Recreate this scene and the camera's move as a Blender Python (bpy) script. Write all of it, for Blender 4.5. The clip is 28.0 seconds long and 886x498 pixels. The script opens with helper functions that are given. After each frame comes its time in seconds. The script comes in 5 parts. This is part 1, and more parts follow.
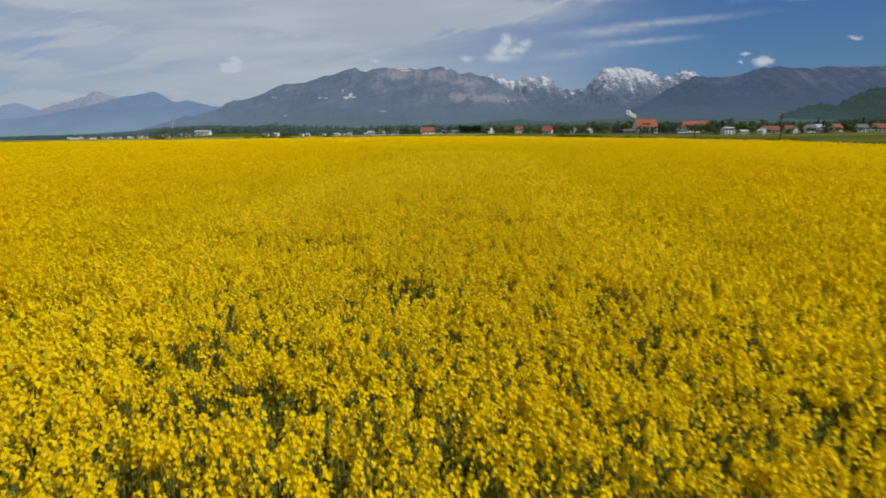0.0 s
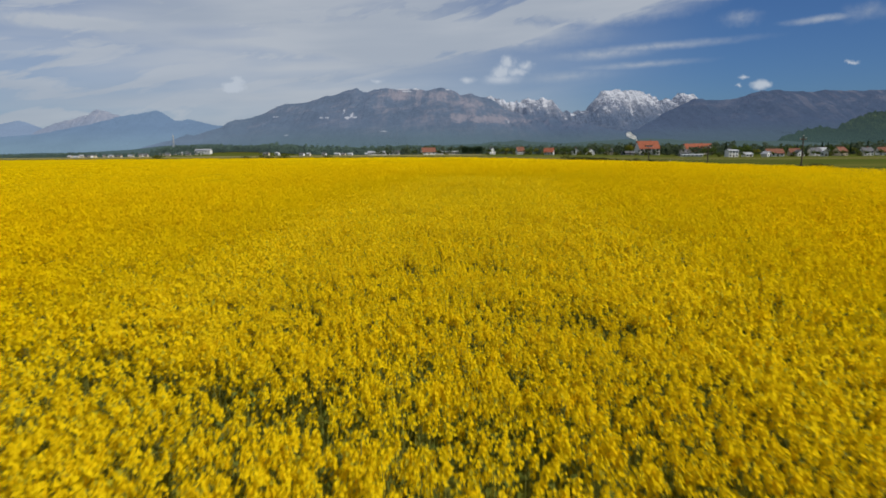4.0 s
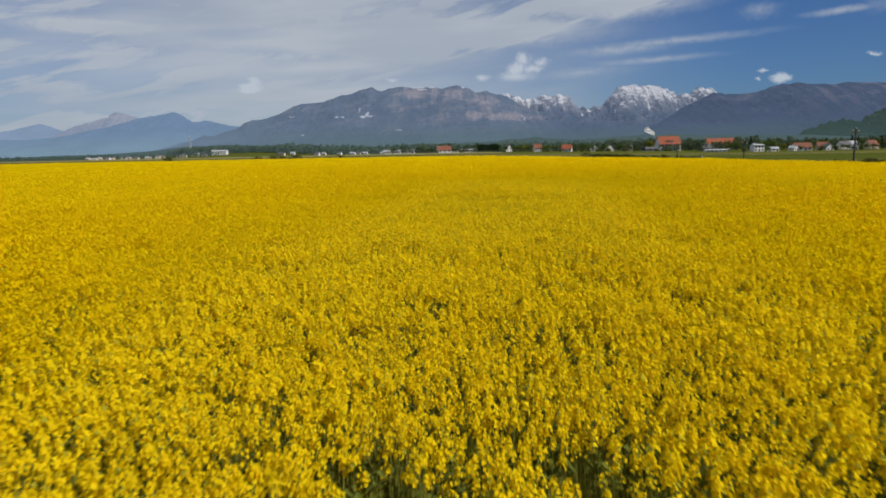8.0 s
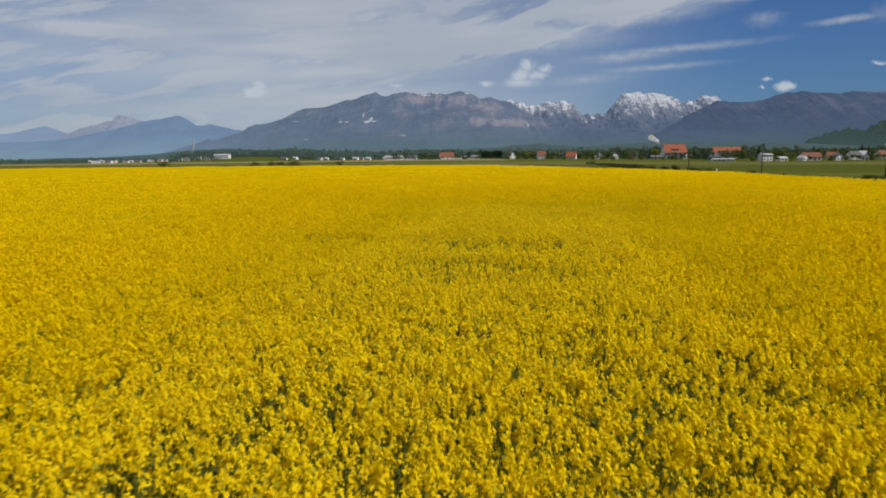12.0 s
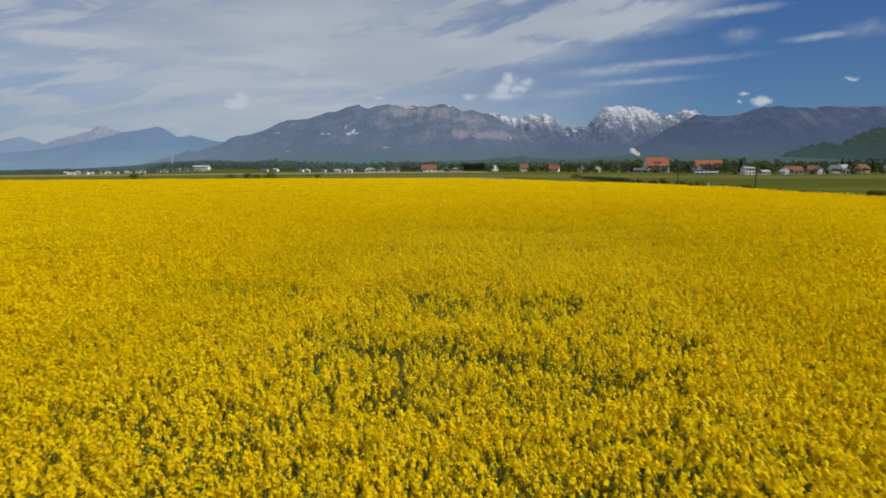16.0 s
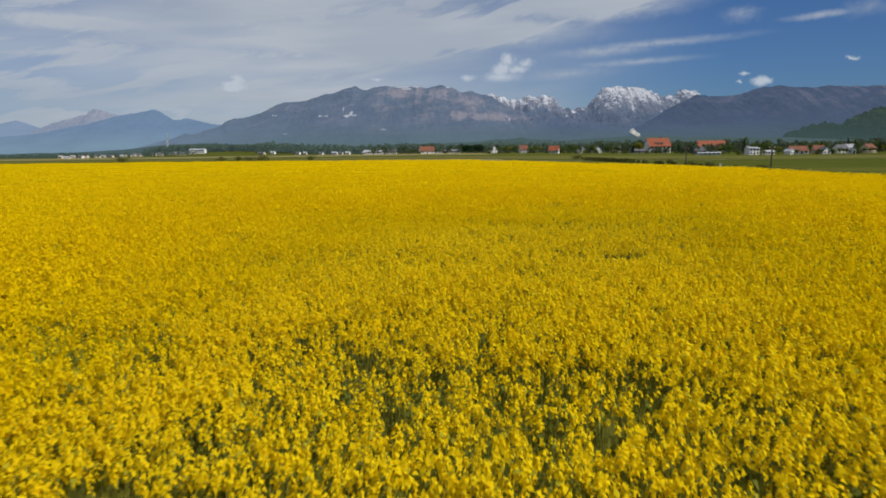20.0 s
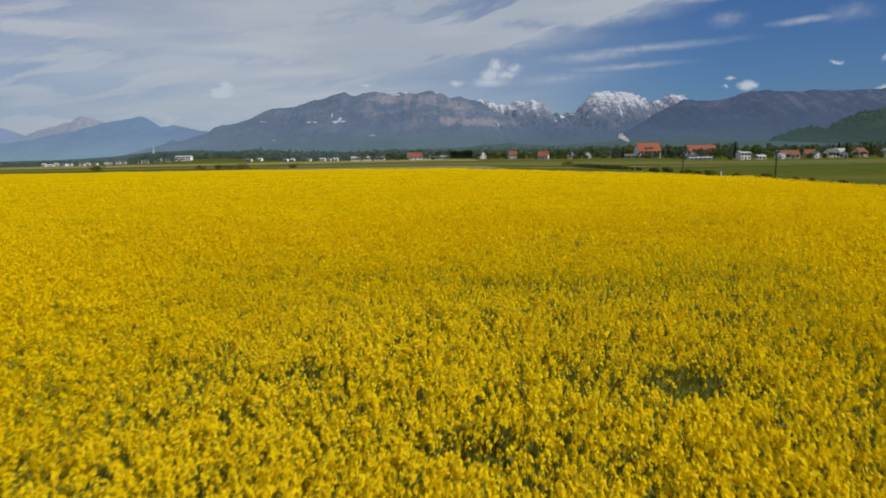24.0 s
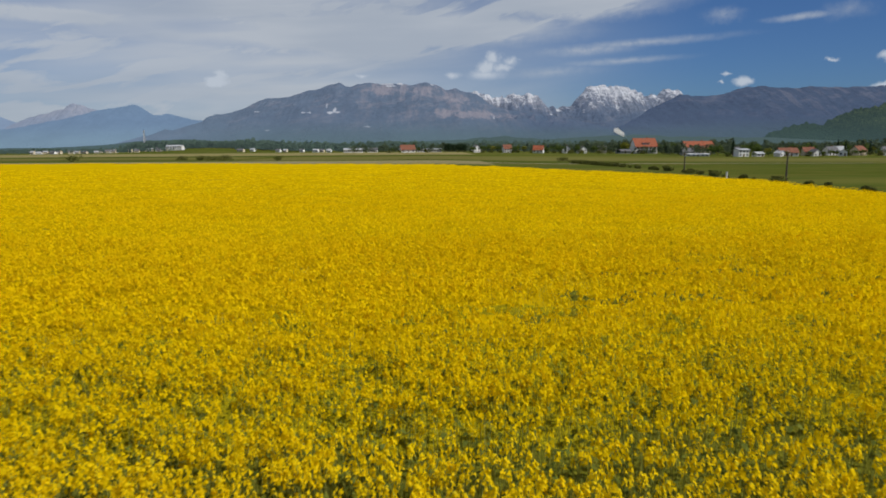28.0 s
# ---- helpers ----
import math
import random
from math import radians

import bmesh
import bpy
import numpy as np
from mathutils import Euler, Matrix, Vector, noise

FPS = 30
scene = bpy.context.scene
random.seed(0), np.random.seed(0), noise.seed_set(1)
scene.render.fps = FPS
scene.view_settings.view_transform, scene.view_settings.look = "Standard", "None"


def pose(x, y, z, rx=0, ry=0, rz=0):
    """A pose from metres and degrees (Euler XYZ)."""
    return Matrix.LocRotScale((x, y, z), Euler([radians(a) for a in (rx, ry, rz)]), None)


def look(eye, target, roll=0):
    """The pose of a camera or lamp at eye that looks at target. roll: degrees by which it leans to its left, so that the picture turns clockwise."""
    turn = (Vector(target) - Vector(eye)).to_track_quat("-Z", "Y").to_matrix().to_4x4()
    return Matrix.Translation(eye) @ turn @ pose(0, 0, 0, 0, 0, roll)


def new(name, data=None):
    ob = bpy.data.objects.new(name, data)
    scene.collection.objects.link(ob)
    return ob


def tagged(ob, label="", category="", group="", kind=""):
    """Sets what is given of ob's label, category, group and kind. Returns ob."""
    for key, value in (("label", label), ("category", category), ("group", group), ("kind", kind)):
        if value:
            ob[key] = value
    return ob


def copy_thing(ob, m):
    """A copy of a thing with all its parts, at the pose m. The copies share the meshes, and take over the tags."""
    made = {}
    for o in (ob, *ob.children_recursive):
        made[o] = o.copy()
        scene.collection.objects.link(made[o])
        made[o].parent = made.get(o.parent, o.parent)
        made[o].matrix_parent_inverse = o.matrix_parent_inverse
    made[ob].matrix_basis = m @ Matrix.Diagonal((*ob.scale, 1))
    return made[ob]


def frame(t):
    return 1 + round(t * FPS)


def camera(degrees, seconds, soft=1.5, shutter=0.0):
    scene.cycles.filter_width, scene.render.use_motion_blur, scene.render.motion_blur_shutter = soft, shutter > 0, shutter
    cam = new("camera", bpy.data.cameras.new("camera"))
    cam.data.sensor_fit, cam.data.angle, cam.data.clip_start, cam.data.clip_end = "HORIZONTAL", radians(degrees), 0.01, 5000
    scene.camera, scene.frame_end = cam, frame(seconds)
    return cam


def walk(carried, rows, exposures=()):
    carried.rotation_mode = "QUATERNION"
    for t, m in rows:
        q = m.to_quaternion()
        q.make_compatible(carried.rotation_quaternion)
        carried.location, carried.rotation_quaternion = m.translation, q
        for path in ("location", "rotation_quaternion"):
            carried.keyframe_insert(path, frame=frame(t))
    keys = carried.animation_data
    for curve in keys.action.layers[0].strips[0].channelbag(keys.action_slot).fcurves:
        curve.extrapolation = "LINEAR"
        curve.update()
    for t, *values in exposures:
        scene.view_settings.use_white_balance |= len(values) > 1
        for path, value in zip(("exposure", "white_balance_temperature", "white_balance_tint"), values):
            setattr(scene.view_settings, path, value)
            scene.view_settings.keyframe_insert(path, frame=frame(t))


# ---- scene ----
cam = camera(70.0, 28.0, 1.75, 0.55)

PATH = [
    (0, (-0.092, 2.09, 2.909), (-0.091, 4.054, 2.534), -0.9),
    (0.5, (-0.137, 2.657, 2.941), (-0.199, 4.62, 2.563), -0.9),
    (1, (-0.187, 3.232, 2.964), (-0.268, 5.194, 2.58), -0.9),
    (1.5, (-0.224, 3.905, 2.986), (-0.292, 5.866, 2.603), -0.7),
    (2, (-0.272, 4.56, 3.005), (-0.32, 6.525, 2.635), -0.5),
    (2.5, (-0.365, 5.281, 3.033), (-0.388, 7.247, 2.67), -0.4),
    (3, (-0.475, 5.894, 3.093), (-0.474, 7.863, 2.744), -0.3),
    (3.5, (-0.597, 6.709, 3.09), (-0.593, 8.682, 2.762), -0.4),
    (5.5, (-0.667, 10.816, 3.281), (-0.679, 12.792, 2.978), -1.1),
    (6, (-0.716, 11.661, 3.269), (-0.736, 13.637, 2.959), -1.2),
    (6.5, (-0.74, 12.551, 3.26), (-0.767, 14.525, 2.943), -1.3),
    (7, (-0.724, 13.408, 3.223), (-0.756, 15.381, 2.899), -1.3),
    (7.5, (-0.725, 14.272, 3.184), (-0.762, 16.246, 2.863), -1.3),
    (8, (-0.694, 15.117, 3.174), (-0.743, 17.091, 2.855), -1.2),
    (8.5, (-0.643, 16.016, 3.179), (-0.695, 17.991, 2.867), -1.0),
    (9, (-0.611, 16.831, 3.221), (-0.66, 18.806, 2.912), -0.9),
    (9.5, (-0.594, 17.726, 3.304), (-0.634, 19.702, 2.999), -0.7),
    (10, (-0.593, 18.569, 3.417), (-0.626, 20.546, 3.119), -0.6),
    (10.5, (-0.555, 19.487, 3.574), (-0.601, 21.464, 3.274), -0.7),
    (11, (-0.544, 20.249, 3.76), (-0.602, 22.225, 3.458), -0.7),
    (11.5, (-0.391, 21.004, 3.803), (-0.453, 22.981, 3.507), -0.6),
    (12, (-0.224, 21.783, 3.83), (-0.281, 23.759, 3.528), -0.7),
    (12.5, (-0.089, 22.589, 3.859), (-0.138, 24.564, 3.544), -0.6),
    (13, (-0.019, 23.418, 3.88), (-0.061, 25.393, 3.567), -0.6),
    (13.5, (0.004, 24.249, 3.897), (-0.033, 26.225, 3.594), -0.6),
    (15.5, (0.112, 27.443, 3.949), (0.101, 29.426, 3.689), -0.4),
    (16, (0.067, 28.111, 3.895), (0.065, 30.093, 3.63), -0.5),
    (16.5, (0.048, 28.867, 3.836), (0.046, 30.848, 3.558), -0.6),
    (17, (0.075, 29.597, 3.785), (0.067, 31.576, 3.495), -0.8),
    (17.5, (0.125, 30.428, 3.743), (0.116, 32.405, 3.44), -0.9),
    (18, (0.176, 31.172, 3.701), (0.173, 33.148, 3.39), -1.0),
    (18.5, (0.237, 31.965, 3.645), (0.238, 33.94, 3.329), -0.8),
    (19, (0.333, 32.629, 3.652), (0.333, 34.604, 3.338), -0.9),
    (19.5, (0.454, 33.365, 3.657), (0.453, 35.341, 3.344), -0.9),
    (20, (0.57, 34.234, 3.66), (0.57, 36.208, 3.34), -0.8),
    (20.5, (0.693, 35.149, 3.669), (0.699, 37.123, 3.343), -0.8),
    (21, (0.845, 36.001, 3.684), (0.855, 37.974, 3.36), -0.9),
    (21.5, (0.952, 36.864, 3.702), (0.963, 38.839, 3.384), -0.8),
    (23.5, (1.366, 40.361, 3.944), (1.384, 42.336, 3.63), -1.1),
    (24, (1.526, 41.25, 4.109), (1.557, 43.226, 3.805), -1.1),
    (24.5, (1.753, 42.178, 4.235), (1.797, 44.155, 3.938), -1.1),
    (25, (1.965, 43.009, 4.348), (2.021, 44.986, 4.056), -1.2),
    (25.5, (2.209, 43.909, 4.417), (2.273, 45.887, 4.13), -0.9),
    (26, (2.43, 44.731, 4.474), (2.496, 46.708, 4.182), -0.7),
    (26.5, (2.622, 45.631, 4.524), (2.682, 47.607, 4.225), -0.6),
    (27, (2.762, 46.537, 4.555), (2.813, 48.511, 4.239), -0.4),
    (27.5, (2.925, 47.524, 4.582), (2.971, 49.497, 4.261), -0.5),
    (28, (3.084, 48.444, 4.587), (3.133, 50.416, 4.259), -0.4),
]
walk(cam, [(t, look(eye, target, roll)) for t, eye, target, roll in PATH])

# ---- light: clear spring sky with thin high cloud, sun behind to the right ----
SUN_AZ, SUN_EL = 114.0, 50.0
sun_dir = Vector((math.sin(radians(SUN_AZ)) * math.cos(radians(SUN_EL)), math.cos(radians(SUN_AZ)) * math.cos(radians(SUN_EL)), math.sin(radians(SUN_EL))))
sun_data = bpy.data.lights.new("sun", "SUN")
sun_data.energy, sun_data.angle, sun_data.color = 4.8, radians(0.5), (1.0, 0.95, 0.86)
sun = new("sun", sun_data)
sun.matrix_world = look(sun_dir * 100, (0, 0, 0))


class Graph:
    """Short hand for building a node tree."""

    def __init__(self, tree):
        self.tree, self.nodes, self.links = tree, tree.nodes, tree.links
        self.nodes.clear()

    def add(self, kind, **inputs):
        node = self.nodes.new(kind)
        return self.fill(node, **inputs)

    def fill(self, node, **inputs):
        for key, value in inputs.items():
            self.put(node.inputs[int(key[1:]) if key[0] == "i" and key[1:].isdigit() else key.replace("_", " ")], value)
        return node

    def put(self, socket, value):
        if isinstance(value, bpy.types.NodeSocket):
            self.links.new(value, socket)
        elif isinstance(value, tuple) and len(value) == 3 and len(socket.default_value) == 4:
            socket.default_value = (*value, 1)
        else:
            socket.default_value = value

    def math(self, op, a, b=0.0, clamp=False):
        node = self.nodes.new("ShaderNodeMath")
        node.operation, node.use_clamp = op, clamp
        return self.fill(node, i0=a, i1=b).outputs[0]

    def vec(self, op, a, b=(0, 0, 0)):
        node = self.nodes.new("ShaderNodeVectorMath")
        node.operation = op
        self.fill(node, i0=a, i1=b)
        return node.outputs["Value" if op in ("LENGTH", "DOT_PRODUCT", "DISTANCE") else "Vector"]

    def noise(self, vector, scale, detail=4.0, rough=0.55, out="Fac", distortion=0.0):
        return self.add("ShaderNodeTexNoise", Vector=vector, Scale=scale, Detail=detail, Roughness=rough, Distortion=distortion).outputs[out]

    def step(self, value, low, high, to_low=0.0, to_high=1.0):
        if low > high:  # falling edge
            low, high, to_low, to_high = high, low, to_high, to_low
        node = self.nodes.new("ShaderNodeMapRange")
        node.interpolation_type = "SMOOTHSTEP"
        return self.fill(node, i0=value, i1=low, i2=high, i3=to_low, i4=to_high).outputs[0]

    def mix(self, fac, a, b, blend="MIX"):
        node = self.nodes.new("ShaderNodeMix")
        node.data_type, node.blend_type = "RGBA", blend
        self.put(node.inputs[0], fac)
        self.put(node.inputs[6], a)
        self.put(node.inputs[7], b)
        return node.outputs[2]


def sky():
    world = bpy.data.worlds.new("sky")
    scene.world = world
    world.use_nodes = True
    g = Graph(world.node_tree)
    air = g.add("ShaderNodeTexSky")
    air.sky_type, air.sun_disc, air.sun_elevation, air.sun_rotation = "NISHITA", False, radians(SUN_EL), radians(SUN_AZ)
    air.altitude, air.air_density, air.dust_density, air.ozone_density = 400.0, 1.0, 0.6, 2.0
    air = air.outputs[0]
    way = g.add("ShaderNodeTexCoord").outputs["Generated"]
    xyz = g.add("ShaderNodeSeparateXYZ", Vector=way)
    az = g.math("MULTIPLY", g.math("ARCTAN2", xyz.outputs[0], xyz.outputs[1]), 57.2958)
    el = g.math("MULTIPLY", g.math("ARCSINE", xyz.outputs[2]), 57.2958)
    flat = g.add("ShaderNodeCombineXYZ", X=az, Y=el, Z=0.0).outputs[0]
    # the air is clearest and deepest blue to the east
    air = g.mix(1.0, air, g.mix(g.step(az, 8.0, 46.0), (0.345, 0.54, 0.85), (0.27, 0.435, 0.71)), "MULTIPLY")
    # streaks lie along the wind: rising gently to the right
    lean = g.add("ShaderNodeCombineXYZ", X=g.math("MULTIPLY", az, 0.16), Y=g.math("SUBTRACT", el, g.math("MULTIPLY", az, 0.05)), Z=1.7).outputs[0]
    wisps = g.noise(lean, 0.5, 3, 0.45, distortion=0.4)
    fine = g.noise(flat, 1.1, 5, 0.6)
    warp = g.vec("SCALE", g.vec("SUBTRACT", g.noise(flat, 0.9, 4, 0.6, "Color"), (0.5, 0.5, 0.5)))
    warp.node.inputs["Scale"].default_value = 2.0
    bent = g.vec("ADD", flat, g.vec("MULTIPLY", warp, (1.0, 0.55, 0.0)))

    calm = g.vec("ADD", flat, g.vec("MULTIPLY", warp, (0.8, 0.16, 0.0)))

    def patch(at, size, hard, lie=None):
        away = g.vec("LENGTH", g.vec("DIVIDE", g.vec("SUBTRACT", lie or bent, (*at, 0)), (*size, 1)))
        return g.step(away, 1.0, hard, 0.0, 1.0)

    def most(values):
        total = values[0]
        for value in values[1:]:
            total = g.math("MAXIMUM", total, value)
        return total

    # a thin veil over the western half of the sky, clear blue to the east
    veil = g.math("MULTIPLY", g.step(az, 25.0, -12.0, 0.0, 0.95), g.step(wisps, 0.28, 0.68, 0.7, 1.0))
    veil = g.math("MULTIPLY", veil, g.step(az, -42.0, -8.0, 0.66, 1.0))
    # a fan of high cloud whose lower edge climbs to the east
    above = g.math("SUBTRACT", el, g.math("ADD", 6.7, g.math("MULTIPLY", az, 0.235)))
    fan = g.math("MULTIPLY", g.step(above, -0.9, 1.3), g.step(az, 29.0, 17.0))
    fan = g.math("MULTIPLY", fan, g.step(g.noise(g.add("ShaderNodeCombineXYZ", X=g.math("MULTIPLY", az, 0.2), Y=above, Z=4.2).outputs[0], 0.75, 5, 0.55, distortion=0.5), 0.36, 0.6, 0.25, 0.85))
    veil = g.math("MULTIPLY", veil, g.step(el, 60.0, 25.0, 0.5, 1.0))
    cirrus = g.math("MULTIPLY", most([patch((-4, 9.6), (17, 2.6), 0.0), patch((14, 11.6), (10.5, 2.0), 0.2), patch((5, 9.6), (12, 1.8), 0.0)]), g.step(wisps, 0.3, 0.6, 0.45, 1.0))
    slant = g.vec("SUBTRACT", calm, g.add("ShaderNodeCombineXYZ", X=0.0, Y=g.math("MULTIPLY", g.math("SUBTRACT", az, 17.0), 0.03), Z=0.0).outputs[0])
    streaks = g.math("MULTIPLY", most([patch((18.5, 8.1), (10.5, 0.5), -0.3, slant), patch((14, 7.85), (6, 0.65), -0.3, slant), patch((17, 6.75), (7.0, 0.42), -0.4, slant), patch((11, 6.2), (6.0, 0.7), -0.9, slant), patch((30, 8.9), (3.5, 0.4), 0.0, slant),
                                       patch((33, 9.5), (2.6, 1.0), -0.8), patch((24.5, 9.8), (2.2, 0.9), -0.6), patch((-30, 9.6), (7, 0.8), 0.0, calm), patch((24, 11.5), (5, 0.5), 0.0, slant)]), g.step(fine, 0.25, 0.6, 0.4, 0.85))
    puffs = most([patch((5.3, 5.9), (2.3, 0.6), 0.0, calm), patch((2.4, 5.9), (0.9, 0.4), 0.0, calm), patch((5.4, 6.5), (1.2, 0.9), 0.2), patch((5.9, 7.35), (0.95, 0.8), 0.2), patch((7.5, 7.0), (1.2, 0.6), 0.0), patch((6.7, 6.5), (1.2, 0.6), 0.0),
                  patch((-17.6, 5.25), (1.2, 0.5), 0.45), patch((-17.3, 5.65), (0.75, 0.65), 0.45), patch((26.2, 4.75), (0.8, 0.55), 0.3, calm), patch((24.9, 5.4), (0.5, 0.3), 0.1), patch((24.6, 4.75), (0.35, 0.22), 0.0), patch((32.4, 6.08), (0.6, 0.22), 0.0),
                  patch((36.2, 6.1), (1.6, 0.45), 0.3), patch((35.8, 4.05), (1.4, 0.4), 0.3), patch((-5.6, 5.85), (0.9, 0.3), 0.0)])
    puffs = g.math("MULTIPLY", puffs, g.step(fine, 0.2, 0.5, 0.55, 0.95))
    thin = g.math("MINIMUM", g.math("ADD", g.math("ADD", g.math("MAXIMUM", veil, fan), g.math("MULTIPLY", cirrus, 0.75)), g.math("MULTIPLY", streaks, 0.75)), 0.9)
    light = g.step(g.noise(lean, 0.32, 4, 0.5), 0.36, 0.66)
    body = g.mix(thin, air, g.mix(light, tuple(0.93 * v for v in SKY_CLOUD), tuple(k * v for k, v in zip((1.12, 1.08, 1.03), SKY_CLOUD))))
    body = g.mix(puffs, body, tuple(1.14 * v for v in SKY_CLOUD))
    back = g.add("ShaderNodeBackground", Color=body, Strength=SKY)
    g.links.new(back.outputs[0], g.add("ShaderNodeOutputWorld").inputs[0])


SKY, SKY_CLOUD = 0.08, (5.2, 5.82, 6.7)
sky()

# ---- materials ----


def material(name, build):
    mat = bpy.data.materials.new(name)
    mat.use_nodes = True
    g = Graph(mat.node_tree)
    shader = build(g)
    g.links.new(shader, g.add("ShaderNodeOutputMaterial").inputs[0])
    return mat


def surface(g, color, rough=0.8, bump=None, depth=0.01, **more):
    node = g.add("ShaderNodeBsdfPrincipled", Base_Color=color, Roughness=rough, **more)
    if bump is not None:
        g.links.new(g.add("ShaderNodeBump", Height=bump, Distance=depth, Strength=0.8).outputs[0], node.inputs["Normal"])
    return node.outputs[0]


def place(g):
    return g.add("ShaderNodeNewGeometry").outputs["Position"]


def island(g):
    return g.add("ShaderNodeNewGeometry").outputs["Random Per Island"]


def leafy(g, color, glow, gloss=0.0):
    """Thin growth: part of the light goes through."""
    node = g.add("ShaderNodeMixShader", i0=glow)
    g.links.new(g.add("ShaderNodeBsdfPrincipled", Base_Color=color, Roughness=0.6, Specular_IOR_Level=gloss).outputs[0], node.inputs[1])
    g.links.new(g.add("ShaderNodeBsdfTranslucent", Color=color).outputs[0], node.inputs[2])
    return node.outputs[0]


def petals(g):
    pos = place(g)
    broad = g.noise(pos, 0.11, 3)
    one = island(g)
    tone = g.mix(one, (0.75, 0.545, 0.005), (0.85, 0.648, 0.009))
    tone = g.mix(g.step(one, 0.92, 0.96), tone, (0.40, 0.38, 0.03))
    tone = g.mix(g.step(broad, 0.4, 0.7, 0.0, 0.3), tone, (0.69, 0.475, 0.002))
    return leafy(g, tone, 0.42, 0.0)


def petals_far(g):
    pos = place(g)
    # deeper copy of the petal tone, standing in for shade among coarse heads
    tone = g.mix(island(g), (0.70, 0.50, 0.002), (0.775, 0.572, 0.004))
    tone = g.mix(g.step(g.noise(pos, 0.11, 3), 0.4, 0.7, 0.0, 0.3), tone, (0.69, 0.475, 0.001))
    return leafy(g, tone, 0.42, 0.0)


def greens(a, b, c, glow=0.25):
    def build(g):
        tone = g.mix(island(g), a, b)
        tone = g.mix(g.step(g.noise(place(g), 0.9, 3), 0.45, 0.7), tone, c)
        return leafy(g, tone, glow, 0.02)
    return build


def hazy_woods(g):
    """Woods over a kilometre off, with pale haze mixed in as a glow."""
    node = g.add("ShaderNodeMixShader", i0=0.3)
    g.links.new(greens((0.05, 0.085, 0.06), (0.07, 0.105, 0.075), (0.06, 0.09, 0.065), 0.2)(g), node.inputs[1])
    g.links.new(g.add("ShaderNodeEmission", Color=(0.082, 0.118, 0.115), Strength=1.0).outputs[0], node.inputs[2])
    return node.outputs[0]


def far_bloom(g):
    pos = place(g)
    clump = g.noise(pos, 9.0, 5, 0.7)
    broad = g.noise(pos, 0.09, 4)
    rows = g.noise(g.vec("MULTIPLY", pos, (0.12, 0.75, 0.3)), 1.0, 4, 0.6)
    # tones lowered to flower heads averaged with their own shade
    tone = g.mix(clump, (0.41, 0.28, 0.001), (0.50, 0.347, 0.002))
    tone = g.mix(g.step(clump, 0.40, 0.28, 0.0, 0.4), tone, (0.32, 0.23, 0.008))
    tone = g.mix(g.step(rows, 0.48, 0.34, 0.0, 0.35), tone, (0.34, 0.25, 0.01))
    tone = g.mix(g.step(broad, 0.42, 0.66, 0.0, 0.35), tone, (0.48, 0.328, 0.002))
    return surface(g, tone, 0.9, clump, 0.12, Specular_IOR_Level=0.0)


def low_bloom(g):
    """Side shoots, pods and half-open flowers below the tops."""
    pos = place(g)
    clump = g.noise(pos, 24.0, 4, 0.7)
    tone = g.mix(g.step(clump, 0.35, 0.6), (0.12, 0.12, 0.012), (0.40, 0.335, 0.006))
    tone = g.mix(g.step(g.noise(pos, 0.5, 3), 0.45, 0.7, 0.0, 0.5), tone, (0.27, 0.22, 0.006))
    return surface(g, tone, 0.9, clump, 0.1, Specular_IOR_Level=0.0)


def undergrowth(g):
    pos = place(g)
    tone = g.mix(g.noise(pos, 14.0, 5, 0.7), (0.085, 0.092, 0.010), (0.19, 0.185, 0.018))
    tone = g.mix(g.step(g.noise(pos, 2.2, 4), 0.5, 0.7), tone, (0.17, 0.165, 0.016))
    return surface(g, tone, 0.9, g.noise(pos, 25.0, 4, 0.7), 0.08, Specular_IOR_Level=0.0)


def meadow(g):
    pos = place(g)
    strips = g.noise(g.vec("MULTIPLY", pos, (0.004, 0.022, 0.0)), 1.0, 4, 0.6)
    tone = g.mix(g.noise(pos, 0.7, 5, 0.7), (0.040, 0.060, 0.010), (0.064, 0.082, 0.015))
    tone = g.mix(g.step(strips, 0.45, 0.65, 0.0, 0.8), tone, (0.105, 0.108, 0.026))
    tone = g.mix(g.step(g.noise(pos, 0.02, 3), 0.52, 0.7, 0.0, 0.7), tone, (0.052, 0.066, 0.010))
    tone = g.mix(g.step(g.noise(g.vec("MULTIPLY", pos, (0.05, 0.3, 0.0)), 1.0, 5, 0.65), 0.45, 0.62, 0.0, 0.6), tone, (0.105, 0.092, 0.022))
    return surface(g, tone, 0.9, g.noise(pos, 3.0, 5, 0.7), 0.1, Specular_IOR_Level=0.0)


def plain(color, vary=0.25, scale=1.0, rough=0.8, spot=None, bump=0.01):
    """A painted, rendered or earthen surface with grain and stains."""
    def build(g):
        pos = place(g)
        low = tuple(v * (1 - vary) for v in color)
        tone = g.mix(g.noise(pos, 6.0 * scale, 5, 0.65), low, color)
        tone = g.mix(g.step(g.noise(pos, 0.7 * scale, 4), 0.5, 0.75, 0.0, 0.6), tone, spot or tuple(v * 0.7 for v in color))
        return surface(g, tone, rough, g.noise(pos, 30.0 * scale, 4), bump, Specular_IOR_Level=0.3 if rough < 0.75 else 0.0)
    return build


